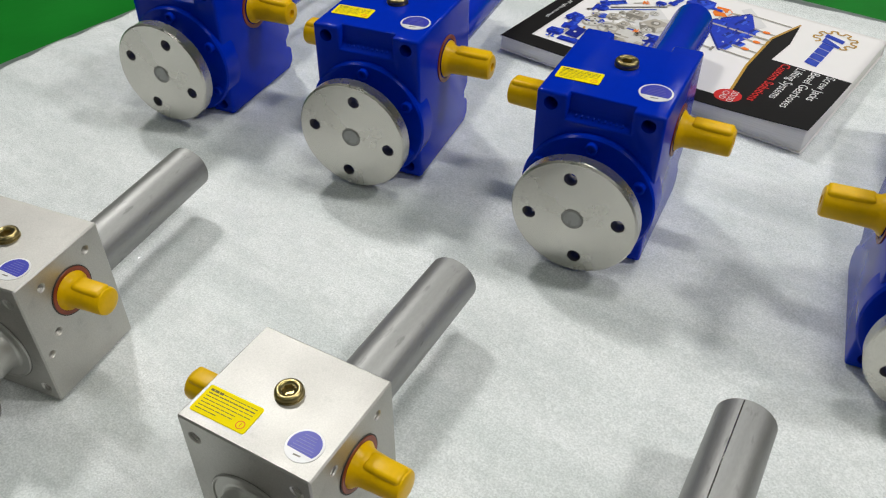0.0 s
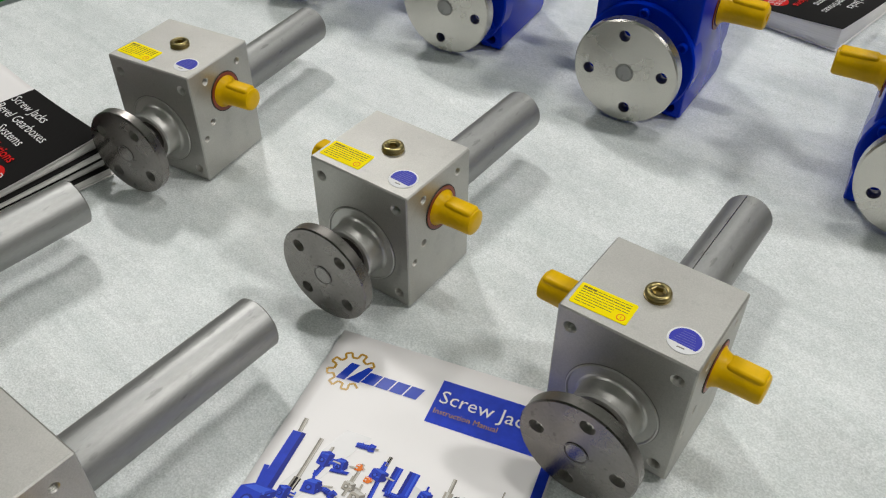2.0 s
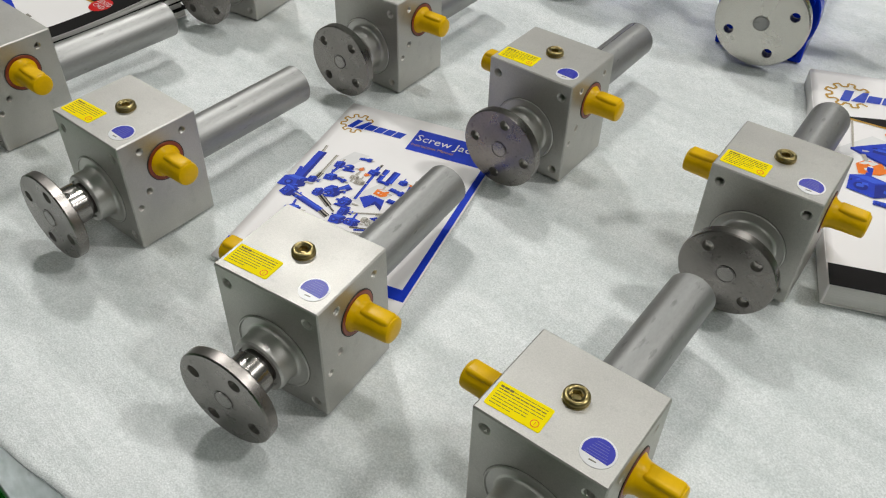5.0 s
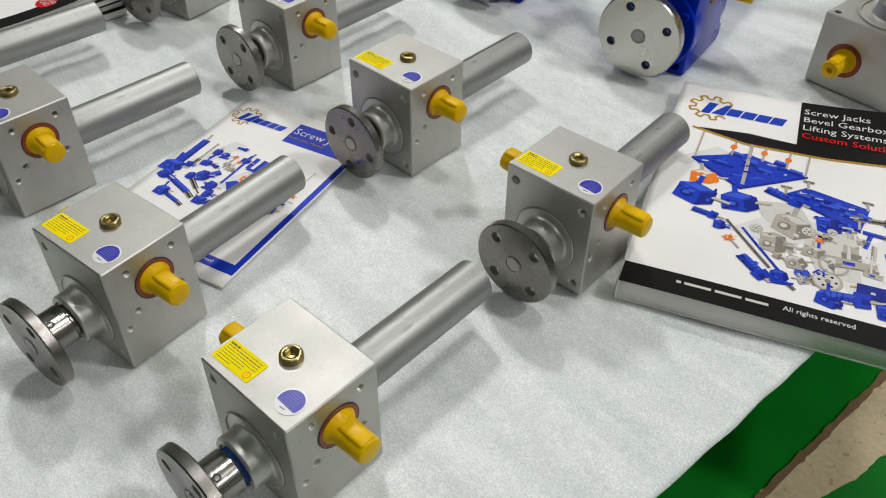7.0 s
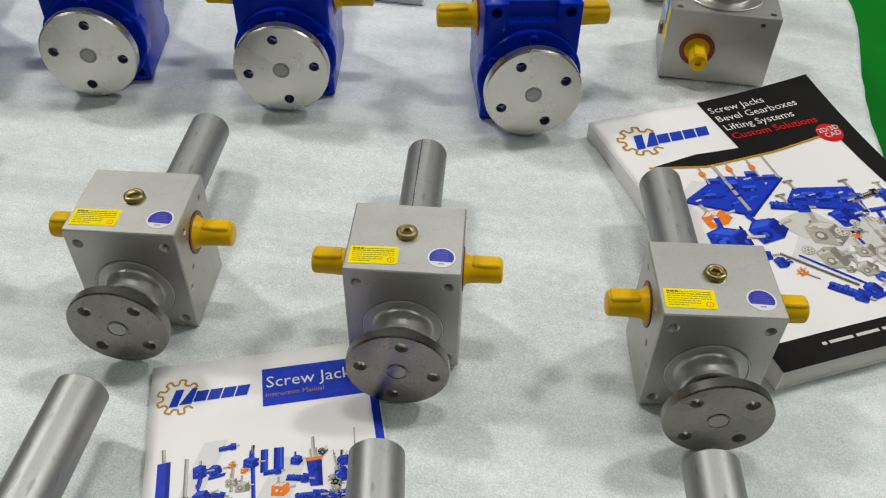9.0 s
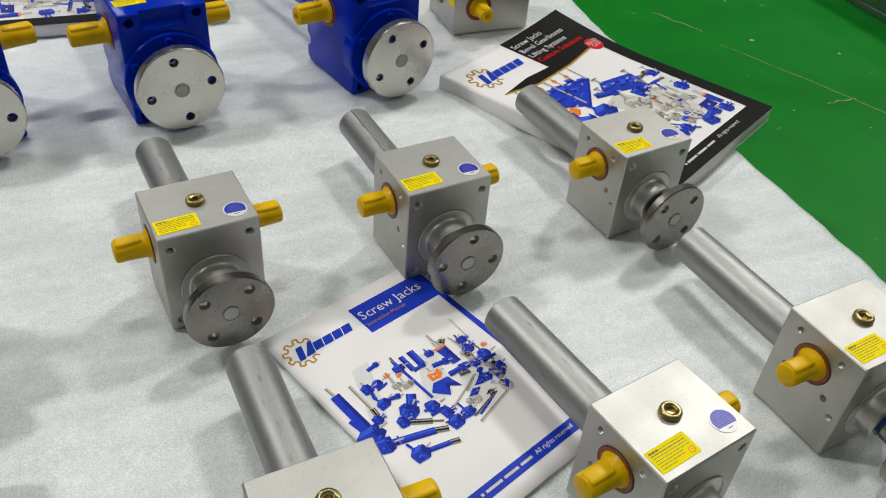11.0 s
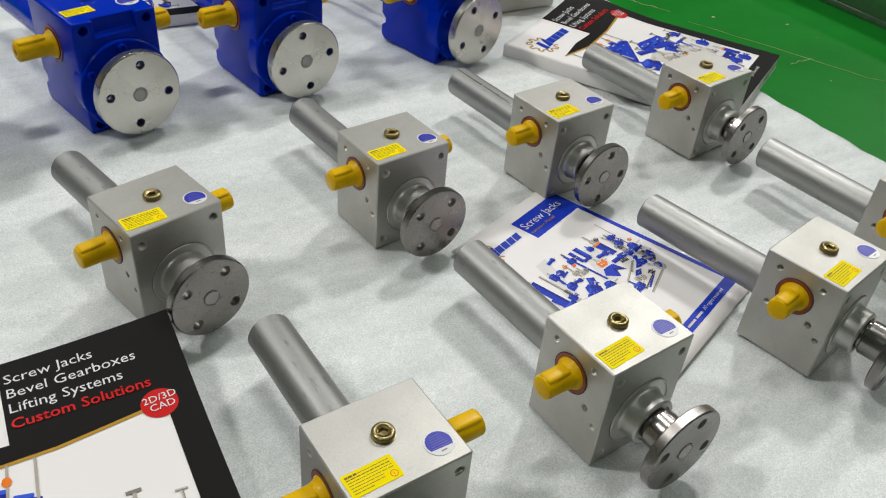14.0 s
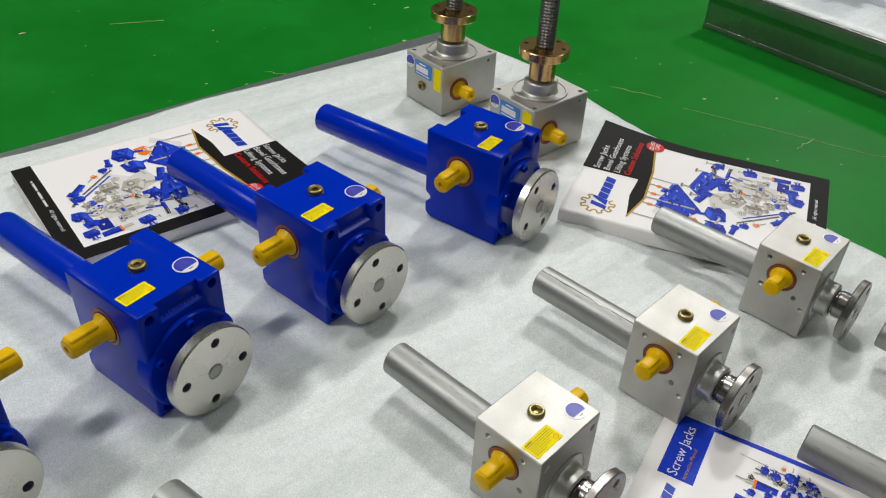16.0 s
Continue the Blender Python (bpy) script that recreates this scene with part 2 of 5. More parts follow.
def floor_material():
    m = bpy.data.materials.new("green_floor_paint")
    m.use_nodes = True
    nt = m.node_tree
    p = nt.nodes["Principled BSDF"]
    tc = nt.nodes.new("ShaderNodeTexCoord")
    broad = nt.nodes.new("ShaderNodeTexNoise")
    broad.inputs["Scale"].default_value = 3.5
    broad.inputs["Detail"].default_value = 8
    nt.links.new(tc.outputs["Object"], broad.inputs["Vector"])
    ramp = nt.nodes.new("ShaderNodeValToRGB")
    ramp.color_ramp.elements[0].position, ramp.color_ramp.elements[0].color = 0.30, (0.003, 0.160, 0.011, 1)
    ramp.color_ramp.elements[1].position, ramp.color_ramp.elements[1].color = 0.70, (0.005, 0.200, 0.016, 1)
    nt.links.new(broad.outputs[0], ramp.inputs[0])
    mid = nt.nodes.new("ShaderNodeTexNoise")
    mid.inputs["Scale"].default_value = 17
    mid.inputs["Detail"].default_value = 7
    nt.links.new(tc.outputs["Object"], mid.inputs["Vector"])
    mr = nt.nodes.new("ShaderNodeMapRange")
    mr.inputs[1].default_value, mr.inputs[2].default_value = 0.3, 0.7
    mr.inputs[3].default_value, mr.inputs[4].default_value = 0.93, 1.06
    nt.links.new(mid.outputs[0], mr.inputs[0])
    worn = nt.nodes.new("ShaderNodeVectorMath")
    worn.operation = "SCALE"
    nt.links.new(ramp.outputs[0], worn.inputs[0])
    nt.links.new(mr.outputs[0], worn.inputs["Scale"])
    speck = nt.nodes.new("ShaderNodeTexNoise")
    speck.inputs["Scale"].default_value = 42
    speck.inputs["Detail"].default_value = 3
    nt.links.new(tc.outputs["Object"], speck.inputs["Vector"])
    sr = nt.nodes.new("ShaderNodeValToRGB")
    sr.color_ramp.elements[0].position, sr.color_ramp.elements[1].position = 0.72, 0.78
    nt.links.new(speck.outputs[0], sr.inputs[0])
    mix = nt.nodes.new("ShaderNodeMixRGB")
    mix.inputs[2].default_value = (0.07, 0.24, 0.07, 1)
    nt.links.new(sr.outputs[0], mix.inputs[0])
    nt.links.new(worn.outputs[0], mix.inputs[1])
    nt.links.new(mix.outputs[0], p.inputs["Base Color"])
    p.inputs["Specular IOR Level"].default_value = 0.10
    rr = nt.nodes.new("ShaderNodeMapRange")
    rr.inputs[3].default_value, rr.inputs[4].default_value = 0.28, 0.5
    nt.links.new(broad.outputs[0], rr.inputs[0])
    nt.links.new(rr.outputs[0], p.inputs["Roughness"])
    b = nt.nodes.new("ShaderNodeBump")
    b.inputs["Strength"].default_value = 0.15
    b.inputs["Distance"].default_value = 0.002
    nt.links.new(speck.outputs[0], b.inputs["Height"])
    nt.links.new(b.outputs[0], p.inputs["Normal"])
    return m


M_FOAM = foam_material()
M_FLOOR = floor_material()

# ---- mesh helpers ----
MESHES = {}


def part(name, bm, material, parent=None, label="", key=None):
    """Link a bmesh as one mesh object, under a thing or a part. Alike pieces share their mesh by key."""
    if key is not None and key in MESHES:
        me = MESHES[key]
    else:
        made = bm() if callable(bm) else bm
        me = bpy.data.meshes.new(name)
        made.to_mesh(me)
        made.free()
        for one in (material if isinstance(material, (list, tuple)) else [material]):
            me.materials.append(one)
        if key is not None:
            MESHES[key] = me
    ob = new(name, me)
    if parent is not None:
        ob.parent = parent
    if label:
        ob["label"] = label
    return ob


def thing(name, m, label, category, group=""):
    ob = new(name)
    ob.empty_display_size = 0.02
    ob.matrix_world = m
    return tagged(ob, label, category, group)


def lathe(profile, n=40, axis="y", m=None, smooth=35):
    """Turn (along, radius) pairs round an axis. Sharp corners stay sharp by angle."""
    bm = bmesh.new()
    rings = []
    for a, r in profile:
        if r <= 1e-7:
            v = bm.verts.new((0, a, 0) if axis == "y" else (a, 0, 0) if axis == "x" else (0, 0, a))
            rings.append([v])
            continue
        ring = []
        for k in range(n):
            c, s = r * math.cos(2 * math.pi * k / n), r * math.sin(2 * math.pi * k / n)
            ring.append(bm.verts.new((c, a, s) if axis == "y" else (a, c, s) if axis == "x" else (c, s, a)))
        rings.append(ring)
    for p, q in zip(rings, rings[1:]):
        for k in range(n):
            j = (k + 1) % n
            if len(p) == 1 and len(q) == 1:
                continue
            if len(p) == 1:
                bm.faces.new((p[0], q[k], q[j]))
            elif len(q) == 1:
                bm.faces.new((p[k], q[0], p[j]))
            else:
                bm.faces.new((p[k], q[k], q[j], p[j]))
    finish(bm, smooth)
    if m is not None:
        bm.transform(m)
    return bm


def finish(bm, angle=35):
    bmesh.ops.recalc_face_normals(bm, faces=bm.faces)
    for f in bm.faces:
        f.smooth = True
    for e in bm.edges:
        if len(e.link_faces) == 2 and e.calc_face_angle(0) > radians(angle):
            e.smooth = False
    return bm


def merge(a, b):
    """Add bmesh b to a."""
    me = bpy.data.meshes.new("merge")
    b.to_mesh(me)
    b.free()
    a.from_mesh(me)
    bpy.data.meshes.remove(me)
    return a


def circle(cx, cy, r, n=20, turn=0.0):
    return [(cx + r * math.cos(turn + 2 * math.pi * k / n), cy + r * math.sin(turn + 2 * math.pi * k / n)) for k in range(n)]


def plate_face(bm, place, outer, holes):
    """A flat face with round blind or through holes. place maps (u, v, depth) to space; holes: (u, v, r, depth)."""
    edges = []
    loops = []
    for loop in [outer] + [circle(u, v, r, 18) for u, v, r, d in holes]:
        vs = [bm.verts.new(place(u, v, 0)) for u, v in loop]
        loops.append(vs)
        for a, b in zip(vs, vs[1:] + vs[:1]):
            edges.append(bm.edges.new((a, b)))
    bmesh.ops.triangle_fill(bm, use_beauty=True, use_dissolve=False, edges=edges)
    for (u, v, r, d), vs in zip(holes, loops[1:]):
        # a countersink, then thread crests and roots down to the bottom
        steps = max(2, int(d / 0.0011))
        above = vs
        for i in range(1, 2 * steps + 1):
            low = [bm.verts.new(place(*p, d * i / (2 * steps))) for p in circle(u, v, r * (0.95 if i % 2 == 0 else 0.78), 18)]
            for k in range(18):
                j = (k + 1) % 18
                f = bm.faces.new((above[k], above[j], low[j], low[k]))
                f.material_index = 1
            above = low
        f = bm.faces.new(low)
        f.material_index = 1
    return loops[0]


def drilled_box(w, d, h, c=0.0008, front=(), left=(), right=(), top=()):
    """A box on z = 0 with chamfered edges and drilled holes in some faces."""
    bm = bmesh.new()
    x, y = w / 2, d / 2
    faces = {
        "front": (lambda u, v, k: (u, -y + k, v), -x, x, 0, h, front),
        "back": (lambda u, v, k: (u, y - k, v), -x, x, 0, h, ()),
        "left": (lambda u, v, k: (-x + k, u, v), -y, y, 0, h, left),
        "right": (lambda u, v, k: (x - k, u, v), -y, y, 0, h, right),
        "top": (lambda u, v, k: (u, v, h - k), -x, x, -y, y, top),
        "bottom": (lambda u, v, k: (u, v, k), -x, x, -y, y, ()),
    }
    corner = {}
    for name, (place, u0, u1, v0, v1, holes) in faces.items():
        outer = [(u0 + c, v0 + c), (u1 - c, v0 + c), (u1 - c, v1 - c), (u0 + c, v1 - c)]
        vs = plate_face(bm, place, outer, holes)
        for vert in vs:
            key = (vert.co.x > 0, vert.co.y > 0, vert.co.z > h / 2)
            corner[(name, key)] = vert
    axis = {"front": (1, False), "back": (1, True), "left": (0, False), "right": (0, True), "bottom": (2, False), "top": (2, True)}
    names = list(axis)
    for i, a in enumerate(names):
        for b in names[i + 1:]:
            if axis[a][0] == axis[b][0]:
                continue
            keys = [k for k in [(p, q, r) for p in (False, True) for q in (False, True) for r in (False, True)]
                    if k[axis[a][0]] == axis[a][1] and k[axis[b][0]] == axis[b][1]]
            bm.faces.new((corner[(a, keys[0])], corner[(a, keys[1])], corner[(b, keys[1])], corner[(b, keys[0])]))
    for k in [(p, q, r) for p in (False, True) for q in (False, True) for r in (False, True)]:
        bm.faces.new([corner[(n, k)] for n in names if k[axis[n][0]] == axis[n][1]])
    bmesh.ops.remove_doubles(bm, verts=bm.verts, dist=1e-6)
    bmesh.ops.recalc_face_normals(bm, faces=bm.faces)
    return bm


def block(x0, x1, y0, y1, z0, z1, bevel=0.001, segments=2):
    bm = bmesh.new()
    bmesh.ops.create_cube(bm, size=1.0)
    bm.transform(Matrix.Translation(((x0 + x1) / 2, (y0 + y1) / 2, (z0 + z1) / 2)) @ Matrix.Diagonal((x1 - x0, y1 - y0, z1 - z0, 1)))
    if bevel:
        bmesh.ops.bevel(bm, geom=bm.edges[:], offset=bevel, segments=segments, affect="EDGES", profile=0.5)
    return finish(bm, 50)


def drilled_disc(R, t, holes, chamfer=0.0008, n=56):
    """A disc across y, front at y = 0, back at y = t, with through holes (x, z, r)."""
    bm = bmesh.new()
    loops = {}
    for side, y in (("front", 0.0), ("back", t)):
        edges = []
        for i, loop in enumerate([circle(0, 0, R - chamfer, n)] + [circle(u, v, r, 20) for u, v, r in holes]):
            vs = [bm.verts.new((u, y, v)) for u, v in loop]
            loops[(side, i)] = vs
            for a, b in zip(vs, vs[1:] + vs[:1]):
                edges.append(bm.edges.new((a, b)))
        bmesh.ops.triangle_fill(bm, use_beauty=True, use_dissolve=False, edges=edges)
    rim = [[bm.verts.new((u, y, v)) for u, v in circle(0, 0, R, n)] for y in (chamfer, t - chamfer)]
    strips = [(loops[("front", 0)], rim[0], n), (rim[0], rim[1], n), (rim[1], loops[("back", 0)], n)]
    for i in range(len(holes)):
        strips.append((loops[("front", i + 1)], loops[("back", i + 1)], 20))
    for s, (p, q, count) in enumerate(strips):
        for k in range(count):
            j = (k + 1) % count
            f = bm.faces.new((p[k], p[j], q[j], q[k]))
            f.smooth = True
            if s >= 3:
                f.material_index = 1
    bmesh.ops.recalc_face_normals(bm, faces=bm.faces)
    for e in bm.edges:
        if len(e.link_faces) == 2 and e.calc_face_angle(0) > radians(30):
            e.smooth = False
    return bm


def sheet(outline, z0, z1, index=0):
    """A thin flat piece of an outline, from z0 up to z1."""
    bm = bmesh.new()
    low = [bm.verts.new((x, y, z0)) for x, y in outline]
    high = [bm.verts.new((x, y, z1)) for x, y in outline]
    bm.faces.new(high)
    for k in range(len(outline)):
        j = (k + 1) % len(outline)
        bm.faces.new((low[k], low[j], high[j], high[k]))
    bmesh.ops.recalc_face_normals(bm, faces=bm.faces)
    for f in bm.faces:
        f.material_index = index
    return bm


def rounded(x0, x1, y0, y1, r, n=5):
    pts = []
    for cx, cy, a in ((x1 - r, y1 - r, 0), (x0 + r, y1 - r, 90), (x0 + r, y0 + r, 180), (x1 - r, y0 + r, 270)):
        for k in range(n + 1):
            t = radians(a + 90 * k / n)
            pts.append((cx + r * math.cos(t), cy + r * math.sin(t)))
    return pts


# ---- jack pieces ----
def cap_mesh(r, length, hollow=True):
    """A plastic cap on a keyed shaft stub, along +x, from x = 0."""
    end = [(length, r * 0.80), (length, r * 0.34), (length - 0.003, r * 0.3), (length - 0.003, 0)] if hollow else [(length, r * 0.78), (length + 0.0003, r * 0.4), (length + 0.0003, 0)]
    bm = lathe([(0.0, r * 1.40), (0.0010, r * 1.36), (0.0026, r * 1.17), (0.0050, r * 1.06), (length * 0.5, r), (length - 0.0022, r * 0.98),
                (length - 0.0007, r * 0.92)] + end, 32, "x")
    # the soft ridge over the shaft's key
    return merge(bm, block(length * 0.2, length - 0.0012, -r * 0.62, r * 0.62, r * 0.3, r * 1.08, r * 0.26, 4))


def plug_mesh(r):
    """An oil plug with a washer, a rounded collar and a deep hexagon socket, up from z = 0."""
    bm = lathe([(0.0, r * 1.0), (0.0008, r * 1.0), (0.0009, r * 0.92), (r * 0.16, r * 0.92), (r * 0.20, r * 0.97), (r * 0.36, r * 0.97), (r * 0.46, r * 0.93), (r * 0.53, r * 0.84),
                (r * 0.555, r * 0.74), (r * 0.54, r * 0.64), (r * 0.50, r * 0.57), (r * 0.44, r * 0.54)], 32, "z", smooth=50)
    socket = lathe([(r * 0.46, r * 0.56), (r * 0.42, r * 0.46), (r * 0.08, r * 0.44), (r * 0.06, 0)], 6, "z", smooth=10)
    return merge(bm, socket)


def warning_label(parent, m, w, h, key):
    ob = part("warning_label", lambda: sheet(rounded(-w / 2, w / 2, -h / 2, h / 2, 0.0012), 0, 0.0003), M_LABEL, parent,
              "yellow rectangular warning label with small dark print", key)
    ob.matrix_local = m

    def bars():
        rng = random.Random(3)
        bm = bmesh.new()
        rows = 7
        for k in range(rows):
            y = h * (0.35 - 0.70 * k / (rows - 1))
            x, stop = -w * 0.44, w * (0.43 if k < 4 else 0.20 if k < 6 else -0.05)
            while x < stop:
                step = min(rng.uniform(0.05, 0.13) * w, stop - x)
                tall = h * (0.040 if k == 0 and x < -w * 0.2 else 0.019 if k == 1 else 0.012)
                merge(bm, sheet([(x, y - tall), (x + step * 0.88, y - tall), (x + step * 0.88, y + tall), (x, y + tall)], 0.00032, 0.0004))
                x += step
        # a ringed mark in the corner
        for k in range(16):
            p, q = [(w * 0.36 + h * r * math.cos(a), -h * 0.27 + h * r * math.sin(a)) for r in (0.145,) for a in (k * math.pi / 8, (k + 1) * math.pi / 8)]
            i, o = [(w * 0.36 + h * r * math.cos(a), -h * 0.27 + h * r * math.sin(a)) for r in (0.115,) for a in (k * math.pi / 8, (k + 1) * math.pi / 8)]
            merge(bm, sheet([p, q, o, i], 0.00032, 0.0004, 1))
        merge(bm, sheet([(w * 0.355, -h * 0.33), (w * 0.365, -h * 0.33), (w * 0.365, -h * 0.21), (w * 0.355, -h * 0.21)], 0.00032, 0.0004, 1))
        return bm
    part("fine_print", bars, [M_LABELINK, M_PORANGE], ob, "tiny unreadable dark print", key + "_lines")
    return ob


def round_sticker(parent, m, r, key):
    ob = part("round_sticker", lambda: sheet(circle(0, 0, r, 32), 0, 0.0003), M_WHITE, parent, "round white sticker with a blue print", key)
    ob.matrix_local = m

    def inner():
        arc = [(r * 0.88 * math.cos(radians(a)), r * 0.88 * math.sin(radians(a))) for a in range(-32, 213, 7)]
        bm = sheet(arc, 0.00031, 0.0004, 0)
        for k in range(6):
            y, half = r * (-0.34 + 0.18 * k), r * (0.66 - 0.06 * k)
            merge(bm, sheet([(-half, y), (half, y), (half, y + r * 0.035), (-half, y + r * 0.035)], 0.00041, 0.0005, 1))
        merge(bm, sheet([(-r * 0.22, -r * 0.70), (r * 0.20, -r * 0.68), (r * 0.20, -r * 0.60), (-r * 0.22, -r * 0.62)], 0.00031, 0.0004, 2))
        return bm
    part("blue_print", inner, [M_STBLUE, M_STPALE, M_PSHADE], ob, "violet-blue half disc", key + "_print")
    return ob


AXIS_Z, W, D, H = 0.0345, 0.072, 0.0625, 0.0848
SHAFT_Z = 0.0588
SIDE_HOLES = [(0.0182, 0.0748, 0.0028, 0.0055), (-0.0158, 0.0748, 0.0028, 0.0055), (0.0182, 0.0424, 0.0028, 0.0055),
              (-0.0158, 0.0424, 0.0028, 0.0055), (-0.0250, 0.0330, 0.0026, 0.0055)]


def silver_jack(x, y, yaw, ext, turn, thread_blue=False, label_turn=0.0, seam=0.0, label=""):
    loose_cap = "beside stacked" in label  # its cap sits further out on the shaft
    j = thing("screw_jack", pose(x, y, 0.0, 0, 0, yaw), label, "screw jack", "silver screw jacks on the foam sheet")
    part("housing", lambda: drilled_box(W, D, H, 0.0008,
         front=[(-0.028, 0.0085, 0.0037, 0.0075), (0.028, 0.0085, 0.0037, 0.0075), (-0.028, 0.0735, 0.0037, 0.0075), (0.028, 0.0735, 0.0037, 0.0075)],
         left=SIDE_HOLES, right=SIDE_HOLES), [M_SILVER, M_THREADED], j, "", "s_housing")
    f = -D / 2
    part("boss", lambda: lathe([(f + 0.001, 0.0258), (f - 0.0008, 0.0258), (f - 0.0012, 0.0254), (f - 0.0012, 0.0249), (f - 0.0004, 0.0244), (f - 0.0004, 0.0200), (f - 0.0009, 0.0190), (f - 0.0020, 0.0183),
         (f - 0.0034, 0.0180), (f - 0.0124, 0.0178), (f - 0.0136, 0.0168), (f - 0.0136, 0.0142), (f - 0.0120, 0.0140), (f - 0.0120, 0.011)], 56,
         m=Matrix.Translation((0, 0, AXIS_Z)), smooth=20), M_BOSS, j, "round turned boss", "s_boss")
    # the raised rim's thin shadow, laid on as a grey ring
    part("boss_rim_shade", lambda: lathe([(f - 0.0001, 0.0264), (f - 0.00025, 0.0262), (f - 0.00025, 0.0257)], 56, m=Matrix.Translation((0, 0, AXIS_Z))), M_HOLE, j, "thin grey ring in place of the shadow round the boss's rim", "s_rimshade")
    part("spindle", lambda: lathe([(f - 0.012, 0.0118), (f - 0.0345, 0.0118), (f - 0.0345, 0.0)], 36, m=Matrix.Translation((0, 0, AXIS_Z))),
         M_THREAD if thread_blue else M_DARKSTEEL, j, "screw spindle with blue locking compound" if thread_blue else "dark screw spindle", "s_spindle%d" % thread_blue)
    flange = part("flange", lambda: drilled_disc(0.0320, 0.0075, [(0.0225 * math.cos(a), 0.0225 * math.sin(a), 0.0042) for a in (0, math.pi / 2, math.pi, 1.5 * math.pi)]),
                  [M_FLANGE, M_HOLE], j, "dark ground steel flange with four holes", "s_flange")
    flange.matrix_local = pose(0, -ext, AXIS_Z, 0, turn, 0)
    deep = ext - 0.0472
    part("hub", lambda: lathe([(0.007, 0.0139), (deep - 0.001, 0.0139), (deep, 0.0131), (deep, 0.0105)], 36), M_DARKSTEEL, flange, "", "s_hub%.4f" % ext)
    part("set_screw", lambda: lathe([(0.0128, 0.0024), (0.01392, 0.0024), (0.01392, 0.0014), (0.0130, 0.0012), (0.0130, 0)], 14, "z",
         Matrix.Translation((0, 0.0135, 0))), M_PIT, flange, "", "s_set")
    part("screw_end", lambda: lathe([(0.001, 0.0068), (-0.0001, 0.0068), (-0.0001, 0.0058), (-0.0004, 0.0055), (-0.0004, 0.0052), (-0.0004, 0)], 28),
         M_DARKSTEEL, flange, "", "s_end")
    # no groove is cut: a darker ring laid on top gives the gap's shade
    part("gap_shade_ring", lambda: lathe([(-0.0003, 0.0066), (-0.0006, 0.0065), (-0.0006, 0.0061), (-0.0003, 0.0060)], 28), M_SCREW, flange, "dark ring in place of the shaded gap round the screw end", "s_gap")
    tube = part("protection_tube", lambda: lathe([(D / 2 - 0.001, 0.0157), (D / 2 + 0.123, 0.0157), (D / 2 + 0.124, 0.0146), (D / 2 + 0.124, 0.0132), (D / 2 + 0.120, 0.0128), (D / 2 + 0.120, 0)], 44),
                M_TUBE, j, "drawn aluminium tube", "s_tube")
    tube.matrix_local = pose(0, 0, AXIS_Z, 0, seam, 0)
    if seam:
        part("weld_seam", lambda: block(-0.00035, 0.00035, D / 2, D / 2 + 0.1225, 0.0154, 0.01585, 0.0001, 1), M_DARKSTEEL, tube, "thin dark weld seam", "s_seam")
    for side in (1, -1):
        place = pose(side * W / 2, 0.0012, SHAFT_Z, 0, 0, 0 if side > 0 else 180)
        ring = part("shaft_seal", lambda: lathe([(0.0004, 0.0141), (0.0008, 0.0138), (0.0008, 0.0118), (0.0003, 0.0112), (0.0003, 0.0078)], 40, "x"), M_SEAL, j, "red-brown seal ring", "s_seal")
        ring.matrix_local = place
        part("seal_edge", lambda: lathe([(-0.001, 0.0147), (0.0005, 0.0147), (0.0005, 0.0141), (0.0002, 0.0140)], 40, "x"), M_PIT, ring, "thin dark edge of the seal", "s_sealedge")
        reach = 0.0300 if loose_cap and side > 0 else 0.0255
        part("shaft_cap", lambda: cap_mesh(0.0084, reach, False), M_YELLOW, j, "yellow plastic cap on the input shaft", "s_cap%.4f" % reach).matrix_local = place
    part("oil_plug", lambda: plug_mesh(0.0069), M_BRASS, j, "brass oil plug", "s_plug").matrix_local = pose(0, 0.0025, H, 0, 0, turn)
    warning_label(j, pose(-0.0185, -0.0180, H, 0, 0, label_turn), 0.0300, 0.0155, "s_label")
    round_sticker(j, pose(0.0230, -0.0170, H, 0, 0, 0.6 * label_turn), 0.0086, "s_sticker")
    return j


def prism(profile, x0, x1, bevel, open_plane=None):
    """A (y, z) profile drawn out along x, its edges rounded but for those on one plane."""
    bm = bmesh.new()
    a = [bm.verts.new((x0, y, z)) for y, z in profile]
    b = [bm.verts.new((x1, y, z)) for y, z in profile]
    bm.faces.new(a)
    bm.faces.new(b)
    n = len(profile)
    for k in range(n):
        bm.faces.new((a[k], a[(k + 1) % n], b[(k + 1) % n], b[k]))
    bmesh.ops.recalc_face_normals(bm, faces=bm.faces)
    keep = [e for e in bm.edges if not (open_plane is not None and all(abs(v.co.x - open_plane) < 1e-6 for v in e.verts))]
    bmesh.ops.bevel(bm, geom=keep, offset=bevel, segments=3, affect="EDGES", profile=0.5)
    return finish(bm, 50)


def carved(solids, cutters):
    """One mesh of some solids joined, with cutters taken away."""
    obs = []
    for bm in solids + cutters:
        me = bpy.data.meshes.new("solid")
        bm.to_mesh(me)
        bm.free()
        obs.append(new("solid", me))
    base = obs[0]
    for k, ob in enumerate(obs[1:], 1):
        mod = base.modifiers.new("join", "BOOLEAN")
        mod.operation, mod.object, mod.solver = ("UNION" if k < len(solids) else "DIFFERENCE"), ob, "EXACT"
    me = bpy.data.meshes.new_from_object(base.evaluated_get(bpy.context.evaluated_depsgraph_get()))
    out = bmesh.new()
    out.from_mesh(me)
    for ob in obs:
        data = ob.data
        bpy.data.objects.remove(ob)
        bpy.data.meshes.remove(data)
    bpy.data.meshes.remove(me)
    return finish(out, 40)


